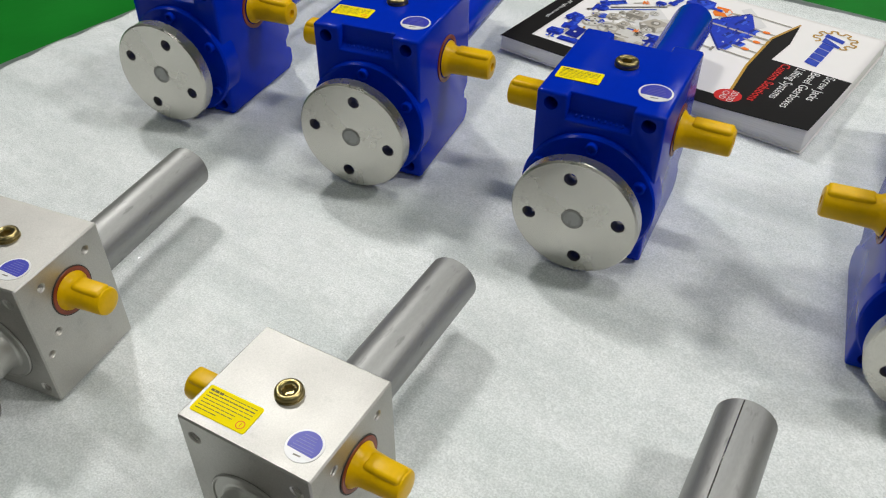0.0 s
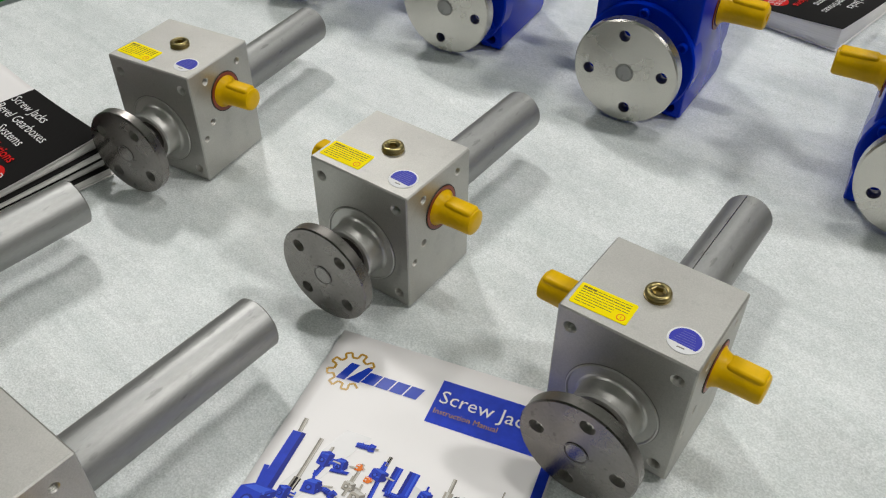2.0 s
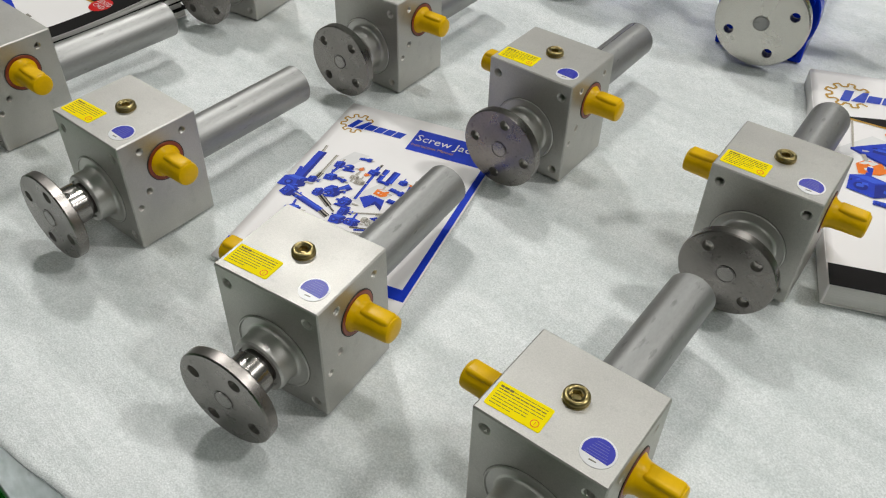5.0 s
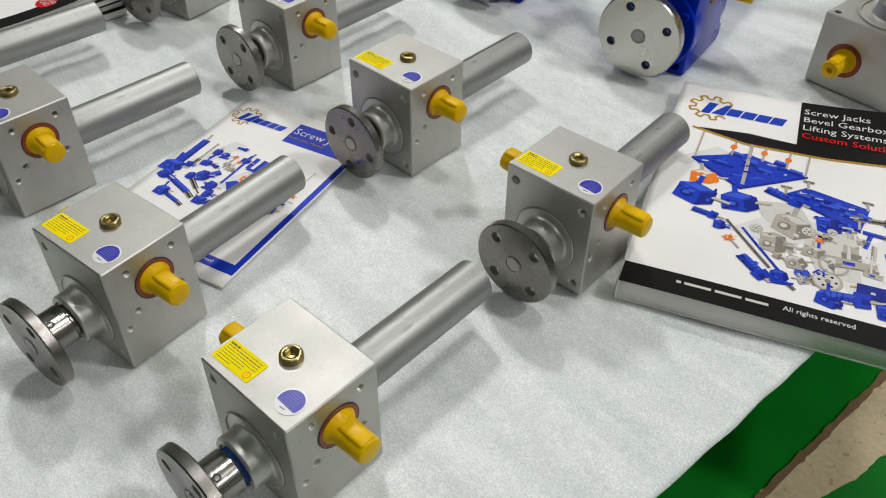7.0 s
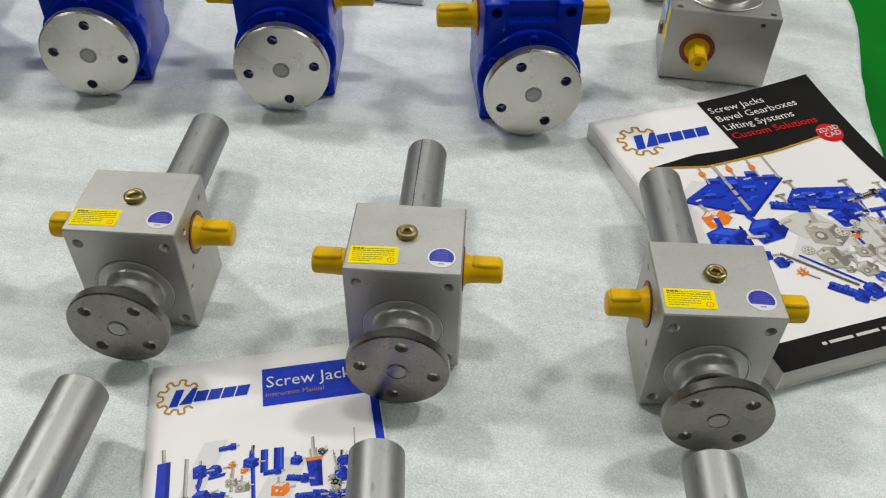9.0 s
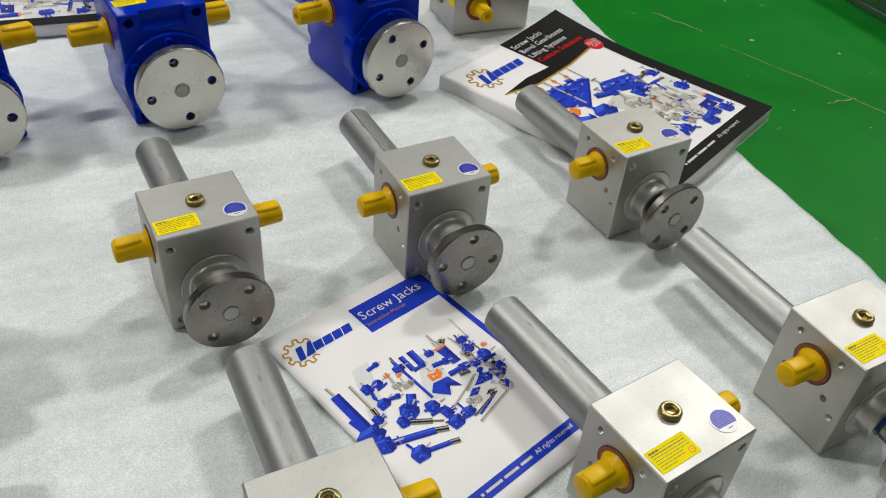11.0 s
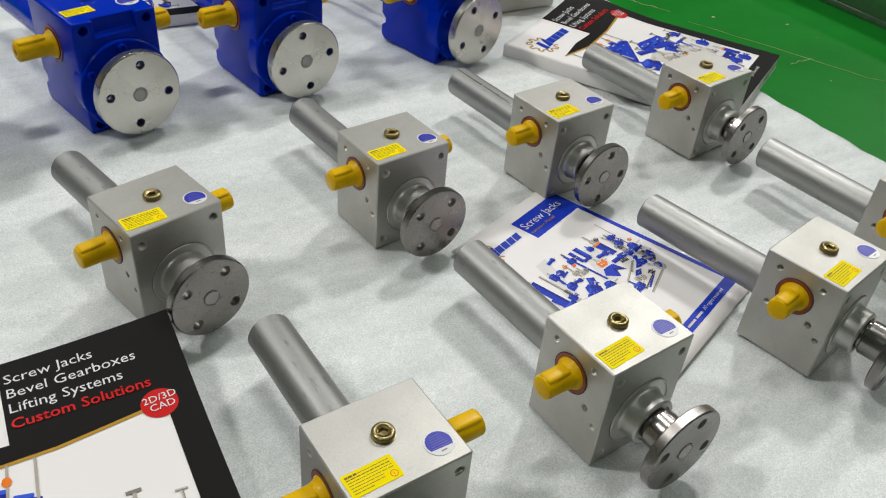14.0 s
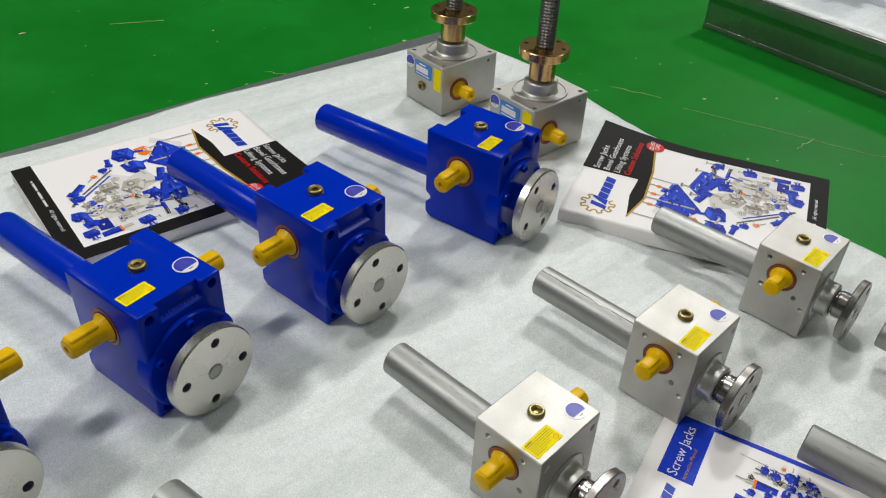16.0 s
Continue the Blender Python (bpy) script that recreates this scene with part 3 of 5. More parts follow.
LUG_HOLES = [(sx, z) for sx in (-0.0312, 0.0312) for z in (0.0085, 0.1040)]


def blue_housing():
    """The cast body: two side walls with lugs and feet, a notched middle, drilled at its corners."""
    side = [(-0.0485, 0.0), (-0.0485, 0.112), (0.0485, 0.112), (0.0485, 0.033), (0.0420, 0.028), (0.0420, 0.022), (0.0485, 0.018), (0.0485, 0.006), (0.042, 0.0)]
    middle = [(-0.0483, 0.010), (-0.0483, 0.0945), (-0.0428, 0.0990), (-0.0420, 0.1030), (-0.0420, 0.1118),
              (0.0385, 0.1118), (0.0385, 0.098), (0.0483, 0.0905), (0.0483, 0.03), (0.040, 0.010)]
    solids = [prism(side, -0.0412, -0.0205, 0.0022), prism(side, 0.0205, 0.0412, 0.0022), prism(middle, -0.0230, 0.0230, 0.0010)]
    drills = [lathe([(-0.06, 0.0), (-0.06, 0.0046), (-0.036, 0.0046), (-0.034, 0.0)], 20, m=Matrix.Translation((sx, 0, z))) for sx, z in LUG_HOLES]
    return carved(solids, drills)


def blue_jack(x, y, yaw, turn, label, group="blue screw jacks on the foam sheet", z=0.0):
    j = thing("screw_jack", pose(x, y, z, 0, 0, yaw), label, "screw jack", group)
    c = 0.0440
    at = Matrix.Translation((0, 0, c))
    body = part("housing", blue_housing, M_BLUE, j, "blue enamelled cast housing", "b_housing")
    for k in range(9):
        part("raised_mark", lambda: block(-0.0008, 0.0008, -0.0003, 0.0003, -0.0010, 0.0010, 0.0002, 1), M_BLUE, body, "", "b_mark").matrix_local = pose(-0.0150 + 0.00375 * k, -0.0450, 0.0980, -57, 0, 0)
    boss = part("boss", lambda: lathe([(-0.036, 0.0456), (-0.0515, 0.0456), (-0.0530, 0.0444), (-0.0530, 0.0310), (-0.051, 0.027), (-0.051, 0.0145), (-0.068, 0.0135)], 56, m=at), M_BLUE, j, "round blue front cover", "b_boss")
    for k in range(6):
        a = radians(30 + 60 * k)
        part("bolt", lambda: lathe([(-0.052, 0.0042), (-0.0562, 0.0042), (-0.0568, 0.0036), (-0.0568, 0.0022), (-0.0550, 0.002), (-0.0550, 0)], 16), M_BLUE, boss, "", "b_bolt").matrix_local = Matrix.Translation((0.0385 * math.cos(a), 0, c + 0.0385 * math.sin(a)))
    flange = part("flange", lambda: drilled_disc(0.0420, 0.0105, [(0.0295 * math.cos(a), 0.0295 * math.sin(a), 0.0045) for a in (0, math.pi / 2, math.pi, 1.5 * math.pi)], 0.0013, 72), [M_BRIGHT, M_HOLE], j, "bright ground steel flange with four holes", "b_flange")
    flange.matrix_local = pose(0, -0.0785, c, 0, turn, 0)
    part("screw_end", lambda: lathe([(0.001, 0.0070), (-0.0001, 0.0070), (-0.0001, 0.0066), (-0.0007, 0.0060), (-0.0007, 0.0054), (-0.0003, 0.0050), (-0.0003, 0)], 28), M_TUBE, flange, "", "b_end")
    # the shaded gap is only a darker ring laid on the solid disc
    part("gap_shade_ring", lambda: lathe([(-0.0001, 0.0074), (-0.0003, 0.0073), (-0.0003, 0.0069), (-0.0001, 0.0068)], 28), M_HOLE, flange, "dark ring in place of the shaded gap round the screw end", "b_gap")
    part("protection_tube", lambda: lathe([(0.040, 0.0195), (0.050, 0.0195), (0.051, 0.0178), (0.2405, 0.0178), (0.2420, 0.0168), (0.2420, 0)], 44, m=at), M_BLUE, j, "long blue tube", "b_tube")
    for side in (1, -1):
        place = pose(side * 0.0412, 0.002, 0.0765, 0, 0, 0 if side > 0 else 180)
        part("shaft_seal", lambda: lathe([(-0.001, 0.0178), (0.0008, 0.0178), (0.0008, 0.0150), (-0.0002, 0.0144), (-0.0002, 0.009)], 40, "x"), M_SEAL, j, "red-brown seal ring", "b_seal").matrix_local = place
        part("shaft", lambda: lathe([(-0.001, 0.0090), (0.006, 0.0090)], 28, "x"), M_STEEL, j, "", "b_shaft").matrix_local = place
        part("shaft_cap", lambda: cap_mesh(0.0098, 0.0350), M_YELLOW, j, "yellow plastic cap on the input shaft", "b_cap").matrix_local = place @ Matrix.Translation((0.0012, 0, 0))
    part("oil_plug", lambda: plug_mesh(0.0080), M_BRASS, j, "brass oil plug", "b_plug").matrix_local = pose(0.0, 0.006, 0.1118, 0, 0, turn)
    warning_label(j, pose(-0.0225, -0.0215, 0.1121, 0, 0, 2), 0.0290, 0.0150, "b_label")
    round_sticker(j, pose(0.0270, -0.0215, 0.1121, 0, 0, 6), 0.0108, "b_sticker")
    return j


def upright_jack(x, y, yaw, label):
    j = thing("upright_screw_jack", pose(x, y, 0.005, 0, 0, yaw), label, "screw jack", "upright screw jacks at the sheet's corner")
    w, d, h = 0.100, 0.080, 0.0715
    hole = [(sx * 0.042, sy * 0.033, 0.0034, 0.01) for sx in (-1, 1) for sy in (-1, 1)]
    part("housing", lambda: drilled_box(w, d, h, 0.001, front=[(0.034, 0.063, 0.0024, 0.008)], top=hole), [M_SILVER, M_HOLE], j, "", "u_housing")
    part("boss", lambda: lathe([(h - 0.001, 0.0362), (h + 0.0016, 0.0362), (h + 0.0020, 0.0357), (h + 0.0020, 0.0334), (h + 0.0008, 0.0326), (h + 0.0008, 0.0240), (h + 0.0018, 0.0229), (h + 0.0034, 0.0223),
         (h + 0.0145, 0.0217), (h + 0.0158, 0.0206), (h + 0.0158, 0.012)], 56, "z", smooth=24), M_BOSS, j, "round turned boss", "u_boss")

    def screw():
        prof, z = [(h + 0.012, 0.0095)], h + 0.0135
        while z < 0.42:
            prof += [(z, 0.0094), (z + 0.0010, 0.0118), (z + 0.0022, 0.0118), (z + 0.0032, 0.0094)]
            z += 0.0040
        return lathe(prof + [(z, 0.0095), (z + 0.001, 0)], 24, "z", smooth=80)
    part("threaded_screw", screw, M_SCREW, j, "long dark threaded screw", "u_screw")
    nut = part("nut", lambda: lathe([(h + 0.0185, 0.0125), (h + 0.0185, 0.0160), (h + 0.0195, 0.0170), (h + 0.050, 0.0172), (h + 0.050, 0.013)], 40, "z"), M_BRONZE, j, "bronze flanged nut", "u_nut")
    fl = part("nut_flange", lambda: drilled_disc(0.0320, 0.0115, [(0.0245 * math.cos(k * math.pi / 3), 0.0245 * math.sin(k * math.pi / 3), 0.0031) for k in range(6)], 0.0008, 48), [M_BRONZE, M_HOLE], nut, "", "u_nutflange")
    fl.matrix_local = pose(0, 0, h + 0.0605, -90, 0, 0)
    for side in (1, -1):
        place = pose(-0.0190, side * d / 2, 0.033, 0, 0, 90 * side)
        part("shaft_seal", lambda: lathe([(-0.001, 0.0165), (0.0008, 0.0165), (0.0008, 0.0145), (0.0002, 0.014), (0.0002, 0.008)], 36, "x"), M_SEAL, j, "red-brown seal ring", "u_seal").matrix_local = place
        part("shaft_cap", lambda: cap_mesh(0.0085, 0.027), M_YELLOW, j, "yellow plastic cap on the input shaft", "u_cap").matrix_local = place
    side_face = pose(-w / 2, 0, 0, 90, 0, -90)
    plate = part("name_plate", lambda: sheet(rounded(-0.018, 0.018, -0.0105, 0.0105, 0.001), 0, 0.0006), M_CYAN, j, "blue name plate with unreadable print", "u_plate")
    plate.matrix_local = side_face @ pose(-0.002, 0.054, 0, 0, 0, 0)

    def rows():
        bm = bmesh.new()
        # a pale field with a short heading above and a row of print below
        for a, b, y0, y1 in ((-0.008, 0.006, 0.0062, 0.0082), (-0.0150, 0.0110, -0.0045, 0.0040), (-0.0150, 0.0145, -0.0082, -0.0068)):
            merge(bm, sheet([(a, y0), (b, y0), (b, y1), (a, y1)], 0.00062, 0.0007))
        return bm
    part("fine_print", rows, M_PAPER, plate, "pale unreadable print", "u_rows")
    lab = part("warning_label", lambda: sheet(rounded(-0.0075, 0.0075, -0.016, 0.016, 0.001), 0, 0.0003), M_LABEL, j, "yellow upright warning label", "u_label")
    lab.matrix_local = side_face @ pose(0.029, 0.050, 0, 0, 0, 0)
    round_sticker(j, side_face @ pose(-0.031, 0.058, 0, 0, 0, 10), 0.0092, "u_sticker")
    part("oil_plug", lambda: plug_mesh(0.0068), M_BRASS, j, "brass oil plug", "u_plug").matrix_local = side_face @ pose(-0.004, 0.030, 0, 0, 0, 0)
    return j


# ---- the hall ----
floor = part("floor", block(-9, 9, -8, 10, FLOOR_Z - 0.2, FLOOR_Z, 0), M_FLOOR)
tagged(floor, "glossy green painted concrete floor with scuffs", "floor", kind="structure")
# walls and ceiling stay out of view, added and toned to limit fill light
for name, box in (("wall_north", (-9, 9, 10, 10.2)), ("wall_south", (-9, 9, -8.2, -8)), ("wall_east", (9, 9.2, -8, 10)), ("wall_west", (-9.2, -9, -8, 10))):
    tagged(part(name, block(*box, FLOOR_Z, 5.6, 0), M_WALL), "unseen grey hall wall, added to shape the fill light", "wall", kind="structure")
tagged(part("ceiling", block(-9, 9, -8, 10, 5.6, 5.8, 0), M_CEIL), "unseen grey hall ceiling, added to shape the fill light", "ceiling", kind="structure")


def ragged(points, jitter, seed, step):
    """An uneven closed outline through some points, moved sideways only so that it never crosses itself."""
    rng = random.Random(seed)
    out = []
    for (x0, y0), (x1, y1) in zip(points, points[1:] + points[:1]):
        d = math.hypot(x1 - x0, y1 - y0)
        t = 0.0
        while t < 1 - 0.5 * step / d:
            off = rng.gauss(0, jitter) * (0.3 if rng.random() < 0.5 else 1.0) if t else 0.0
            off = max(-2 * jitter, min(2 * jitter, off))
            out.append((x0 + (x1 - x0) * t - (y1 - y0) / d * off, y0 + (y1 - y0) * t + (x1 - x0) / d * off))
            t += step * rng.uniform(0.4, 2.2) / d
    return out


patch = part("peeled_floor_patch", sheet(ragged([(0.366, 0.08), (0.380, 0.13), (0.393, 0.185), (0.398, 0.215), (0.410, 0.260), (0.412, 0.295), (0.430, 0.335), (0.470, 0.385), (0.44, 0.396), (0.376, 0.370), (0.371, 0.25)], 0.0011, 5, 0.005), FLOOR_Z - 0.002, FLOOR_Z + 0.0012), M_BARE)
tagged(patch, "bare brown concrete where the green paint has peeled", "floor patch", kind="structure")
joint = part("floor_joint", sheet(ragged([(0.3665, 0.05), (0.3705, 0.05), (0.3765, 0.372), (0.50, 0.415), (0.49, 0.424), (0.3705, 0.384)], 0.0010, 8, 0.0060), FLOOR_Z - 0.002, FLOOR_Z + 0.0022), M_CRACK)
tagged(joint, "crumbling brown joint along the painted floor", "floor joint", kind="structure")


def chips():
    rng = random.Random(11)
    bm = bmesh.new()
    for k in range(170):
        x, y = rng.uniform(-0.9, 1.3), rng.uniform(-0.6, 2.6)
        if -0.8 < x < 0.37 and -0.31 < y < 1.0:
            continue
        r = rng.uniform(0.0006, 0.0022) * (1 if rng.random() < 0.9 else 1.8)
        st = rng.uniform(1, 2.2)
        pts = [(x + r * st * math.cos(a) * rng.uniform(0.6, 1.2), y + r * math.sin(a) * rng.uniform(0.6, 1.2)) for a in [2 * math.pi * i / 8 for i in range(8)]]
        merge(bm, sheet(pts, FLOOR_Z - 0.001, FLOOR_Z + 0.0008))
    for (x0, y0), (x1, y1), wd in [((0.655, 0.80), (0.70, 0.71), 0.0022), ((0.70, 0.66), (0.83, 0.36), 0.0011), ((0.74, 0.45), (0.80, 0.45), 0.0022), ((0.0, 1.60), (0.10, 1.56), 0.003), ((0.15, 1.22), (0.19, 1.17), 0.002), ((0.83, 0.36), (1.0, 0.10), 0.0009)]:
        n = 10
        d = Vector((x1 - x0, y1 - y0)).normalized()
        q = Vector((-d.y, d.x))
        up, dn = [], []
        for i in range(n + 1):
            c = Vector((x0, y0)).lerp(Vector((x1, y1)), i / n) + q * rng.uniform(-0.003, 0.003)
            hw = wd * rng.uniform(0.1, 0.4)
            up.append(tuple(c + q * hw))
            dn.append(tuple(c - q * hw))
        merge(bm, sheet(up + dn[::-1], FLOOR_Z - 0.001, FLOOR_Z + 0.0008))
    return bm


tagged(part("paint_chips", chips(), M_CHIP), "small pale chips and scratches in the floor paint", "paint chips", kind="stuff")


def steel_table(name, x0, x1, y0, y1, top, label, inset=0.0, steel=None, apron=0.0, overhang=0.018):
    steel = steel or M_GALV
    t = thing(name, pose((x0 + x1) / 2, (y0 + y1) / 2, FLOOR_Z, 0, 0, 0), label, "table", "low steel tables")
    hx, hy, h = (x1 - x0) / 2, (y1 - y0) / 2, top - FLOOR_Z
    part("table_top", block(-hx, hx, -hy, hy, h - 0.004, h, 0.0018, 3), steel, t)
    right = hx - inset
    if apron:
        # the top's folded edge hangs down in front of the side plates
        for a, b, c, d in ((-hx, hx, -hy, -hy + 0.003), (-hx, hx, hy - 0.003, hy), (-hx, -hx + 0.003, -hy + 0.003, hy - 0.003), (hx - 0.003, hx, -hy + 0.003, hy - 0.003)):
            part("folded_edge", block(a, b, c, d, h - 0.004 - apron, h - 0.004, 0.0008), steel, t)
        hx, hy, right = hx - overhang, hy - overhang, right - overhang
    for a, b, c, d in ((-hx + 0.002, right - 0.002, -hy + 0.002, -hy + 0.008), (-hx + 0.002, right - 0.002, hy - 0.008, hy - 0.002), (-hx + 0.002, -hx + 0.008, -hy + 0.008, hy - 0.008), (right - 0.008, right - 0.002, -hy + 0.008, hy - 0.008)):
        part("side_plate", block(a, b, c, d, 0.004, h - 0.004, 0.0012), steel, t)
        part("lower_lip", block(a - 0.001, b + 0.001, c - 0.001, d + 0.001, 0.0, 0.012, 0.001), steel, t)
    return t


steel_table("low_steel_table", -0.768, 0.346, -0.2915, 0.946, -0.0045, "low galvanised steel table with worn edges", apron=0.010, overhang=0.062)
steel_table("low_steel_table", 1.042, 2.3, -0.7, 0.905, -0.026, "low grey steel table beyond the aisle", steel=M_FARSTEEL, apron=0.024)


def foam(x0, x1, y0, y1, nx, ny, seed, edge=None):
    """A thin wavy sheet with a soft uneven outline."""
    bm = bmesh.new()
    grids = []
    for lay in (0, 1):
        rows = []
        for i in range(ny + 1):
            row = []
            for k in range(nx + 1):
                u, v = k / nx, i / ny
                xa = x0 + 0.0028 * noise.noise((seed, v * 7, 0)) + 0.0012 * noise.noise((seed, v * 40, 3))
                xb = x1 + 0.0028 * noise.noise((seed + 5, v * 7, 0)) + 0.0012 * noise.noise((seed + 5, v * 40, 3))
                ya = y0 + 0.0028 * noise.noise((seed + 9, u * 7, 0)) + 0.0012 * noise.noise((seed + 9, u * 40, 3))
                yb = y1 + 0.008 * noise.noise((seed + 13, u * 6, 0)) + 0.0012 * noise.noise((seed + 13, u * 40, 3))
                x, y = xa + (xb - xa) * u, ya + (yb - ya) * v
                if edge:
                    x, y = edge(u, v, x, y)
                rim = min(x - xa, xb - x, y - ya, yb - y)
                ridge = math.sin(108 * y - 6 * x + 7 * noise.noise((x * 1.6, y * 2.4, seed)))
                wave = 0.0016 * (0.5 + 0.6 * noise.noise((x * 3, y * 4, seed + 2))) * (ridge - 0.35 * ridge * ridge) + 0.0004 * noise.noise((x * 14, y * 22, seed))
                z = (min(-0.0015 + wave, -0.0001) if lay else -0.0043) + (rise(y) if edge else 0.0)
                if lay and rim < 0.004:
                    z -= 0.0016 * (1 - rim / 0.004)
                row.append(bm.verts.new((x, y, z)))
            rows.append(row)
        grids.append(rows)
    low, high = grids
    for i in range(ny):
        for k in range(nx):
            bm.faces.new((high[i][k], high[i][k + 1], high[i + 1][k + 1], high[i + 1][k]))
            bm.faces.new((low[i][k], low[i + 1][k], low[i + 1][k + 1], low[i][k + 1]))
    for i in range(ny):
        bm.faces.new((low[i][0], high[i][0], high[i + 1][0], low[i + 1][0]))
        bm.faces.new((low[i][nx], low[i + 1][nx], high[i + 1][nx], high[i][nx]))
    for k in range(nx):
        bm.faces.new((low[0][k], low[0][k + 1], high[0][k + 1], high[0][k]))
        bm.faces.new((low[ny][k], high[ny][k], high[ny][k + 1], low[ny][k + 1]))
    for f in bm.faces:
        f.smooth = True
    return bm


def rise(y):
    """The sheet bows up a little under the far rows."""
    t = min(1.0, max(0.0, (y - 0.30) / 0.09)) * min(1.0, max(0.0, (0.932 - y) / 0.07))
    return 0.005 * t * t * (3 - 2 * t)


def sheet_edge(u, v, x, y):
    # a bulge over the corner by the upright jacks, and a small tear at the front
    if u > 0.6:
        x += 0.022 * ((u - 0.6) / 0.4) * math.exp(-((v - 0.84) / 0.12) ** 2)
        if v > 0.8:
            y -= 0.040 * ((u - 0.6) / 0.4) ** 2 * ((v - 0.8) / 0.2)
    if v < 0.2:
        y += 0.030 * (1 - v / 0.2) * max(0.0, 1 - abs(u - 0.77) / 0.14)
    return x, y


tagged(part("foam_sheet", foam(-0.750, 0.354, -0.281, 0.932, 224, 250, 2, sheet_edge), M_FOAM), "white foam packing sheet spread over the steel table", "foam sheet")
ob = part("foam_sheet", foam(1.046, 2.28, -0.68, 0.88, 40, 50, 7), M_FOAM)
ob.location.z = -0.0215
tagged(ob, "white foam packing sheet on the far table", "foam sheet")

# ---- the jacks ----
for x, y, yaw, ext, turn, tb, lt, label in SILVER:
    silver_jack(x, y, yaw, ext, turn, tb, lt, -14.0 if "over the manual" in label and y > 0 else 0.0, label)
for x, y, yaw, turn, label in BLUES:
    blue_jack(x, y, yaw, turn, label, z=0.005)
upright_jack(0.2070, 0.5665, 0.5, "silver upright screw jack with bronze nut and threaded screw")
upright_jack(0.1920, 0.7285, 0.5, "silver upright screw jack with bronze nut near the sheet's corner")
blue_jack(1.25, 0.70, 178, 20, "blue screw jack lying on the far table", "blue screw jacks on the far table", -0.0225)


# ---- printed matter ----
def letters(text, size, m, index, shear=0.0, weight=0.0):
    """Built-in letters as a flat bmesh, set by m."""
    cu = bpy.data.curves.new("letters", "FONT")
    cu.body, cu.size, cu.shear, cu.resolution_u, cu.offset = text, size, shear, 2, weight * size
    ob = bpy.data.objects.new("letters", cu)
    scene.collection.objects.link(ob)
    me = bpy.data.meshes.new_from_object(ob.evaluated_get(bpy.context.evaluated_depsgraph_get()))
    bm = bmesh.new()
    bm.from_mesh(me)
    bpy.data.objects.remove(ob)
    bpy.data.curves.remove(cu)
    bpy.data.meshes.remove(me)
    bm.transform(m)
    for f in bm.faces:
        f.material_index = index
    return bm


def flat(points, index=0, z=0.0):
    bm = bmesh.new()
    f = bm.faces.new([bm.verts.new((x, y, z)) for x, y in points])
    if f.normal.z < 0 or sum((p[0] * q[1] - q[0] * p[1]) for p, q in zip(points, points[1:] + points[:1])) < 0:
        bmesh.ops.reverse_faces(bm, faces=[f])
    f.material_index = index
    return bm


def gear_outline(cx, cy, r, teeth=9):
    out = []
    for k in range(teeth):
        for da, rr in ((-0.27, 0.72), (-0.20, 1.0), (0.20, 1.0), (0.27, 0.72)):
            a = 2 * math.pi * (k + da) / teeth
            out.append((cx + r * rr * math.cos(a), cy + r * rr * math.sin(a)))
    return out


def logo(bm, x, y, s, width, gold, blue):
    """A gold cog outline with six slanted blue blocks beside it."""
    o = gear_outline(x, y, s * 0.97)
    n = len(o)
    for k in range(n):
        if k / n > 0.90 or k / n < 0.06:
            continue
        bar(bm, o[k], o[(k + 1) % n], s * 0.048, gold, 0.00002 + 0.000001 * (k % 3))
    lx, unit = x - s * 0.42, width / 6.0
    for k in range(6):
        h, low = (0.92 * s, -0.52 * s) if k < 1 else (0.86 * s, -0.46 * s) if k == 1 else (0.58 * s, -0.38 * s)
        wd, sh = unit * (0.62 if k == 0 else 0.90), 0.30 * h
        merge(bm, flat([(lx, y + low), (lx + wd, y + low), (lx + wd + sh, y + low + h), (lx + sh * (1.0 if k != 1 else 2.2), y + low + h)], blue, 0.00003))
        lx += wd + unit * 0.10


def bar(bm, p, q, hw, index, z):
    p, q = Vector(p), Vector(q)
    d = (q - p).normalized()
    n = Vector((-d.y, d.x)) * hw
    merge(bm, flat([tuple(p + n), tuple(p - n), tuple(q - n), tuple(q + n)], index, z))


TONES = {"b": (2, 3, 11), "g": (4, 12, 5), "o": (6, 6, 13), "k": (0, 12, 4)}


def strut(bm, p, q, hw, tone, z=0.00005):
    """A printed rod from p to q with a light and a dark flank."""
    main, dark, lit = TONES[tone]
    p, q = Vector(p), Vector(q)
    d = (q - p).normalized()
    n = Vector((-d.y, d.x)) * hw
    bar(bm, p, q, hw, main, z)
    bar(bm, p + n * 0.45, q + n * 0.45, hw * 0.2, lit, z + 0.000006)
    bar(bm, p - n * 0.7, q - n * 0.7, hw * 0.3, dark, z + 0.000007)


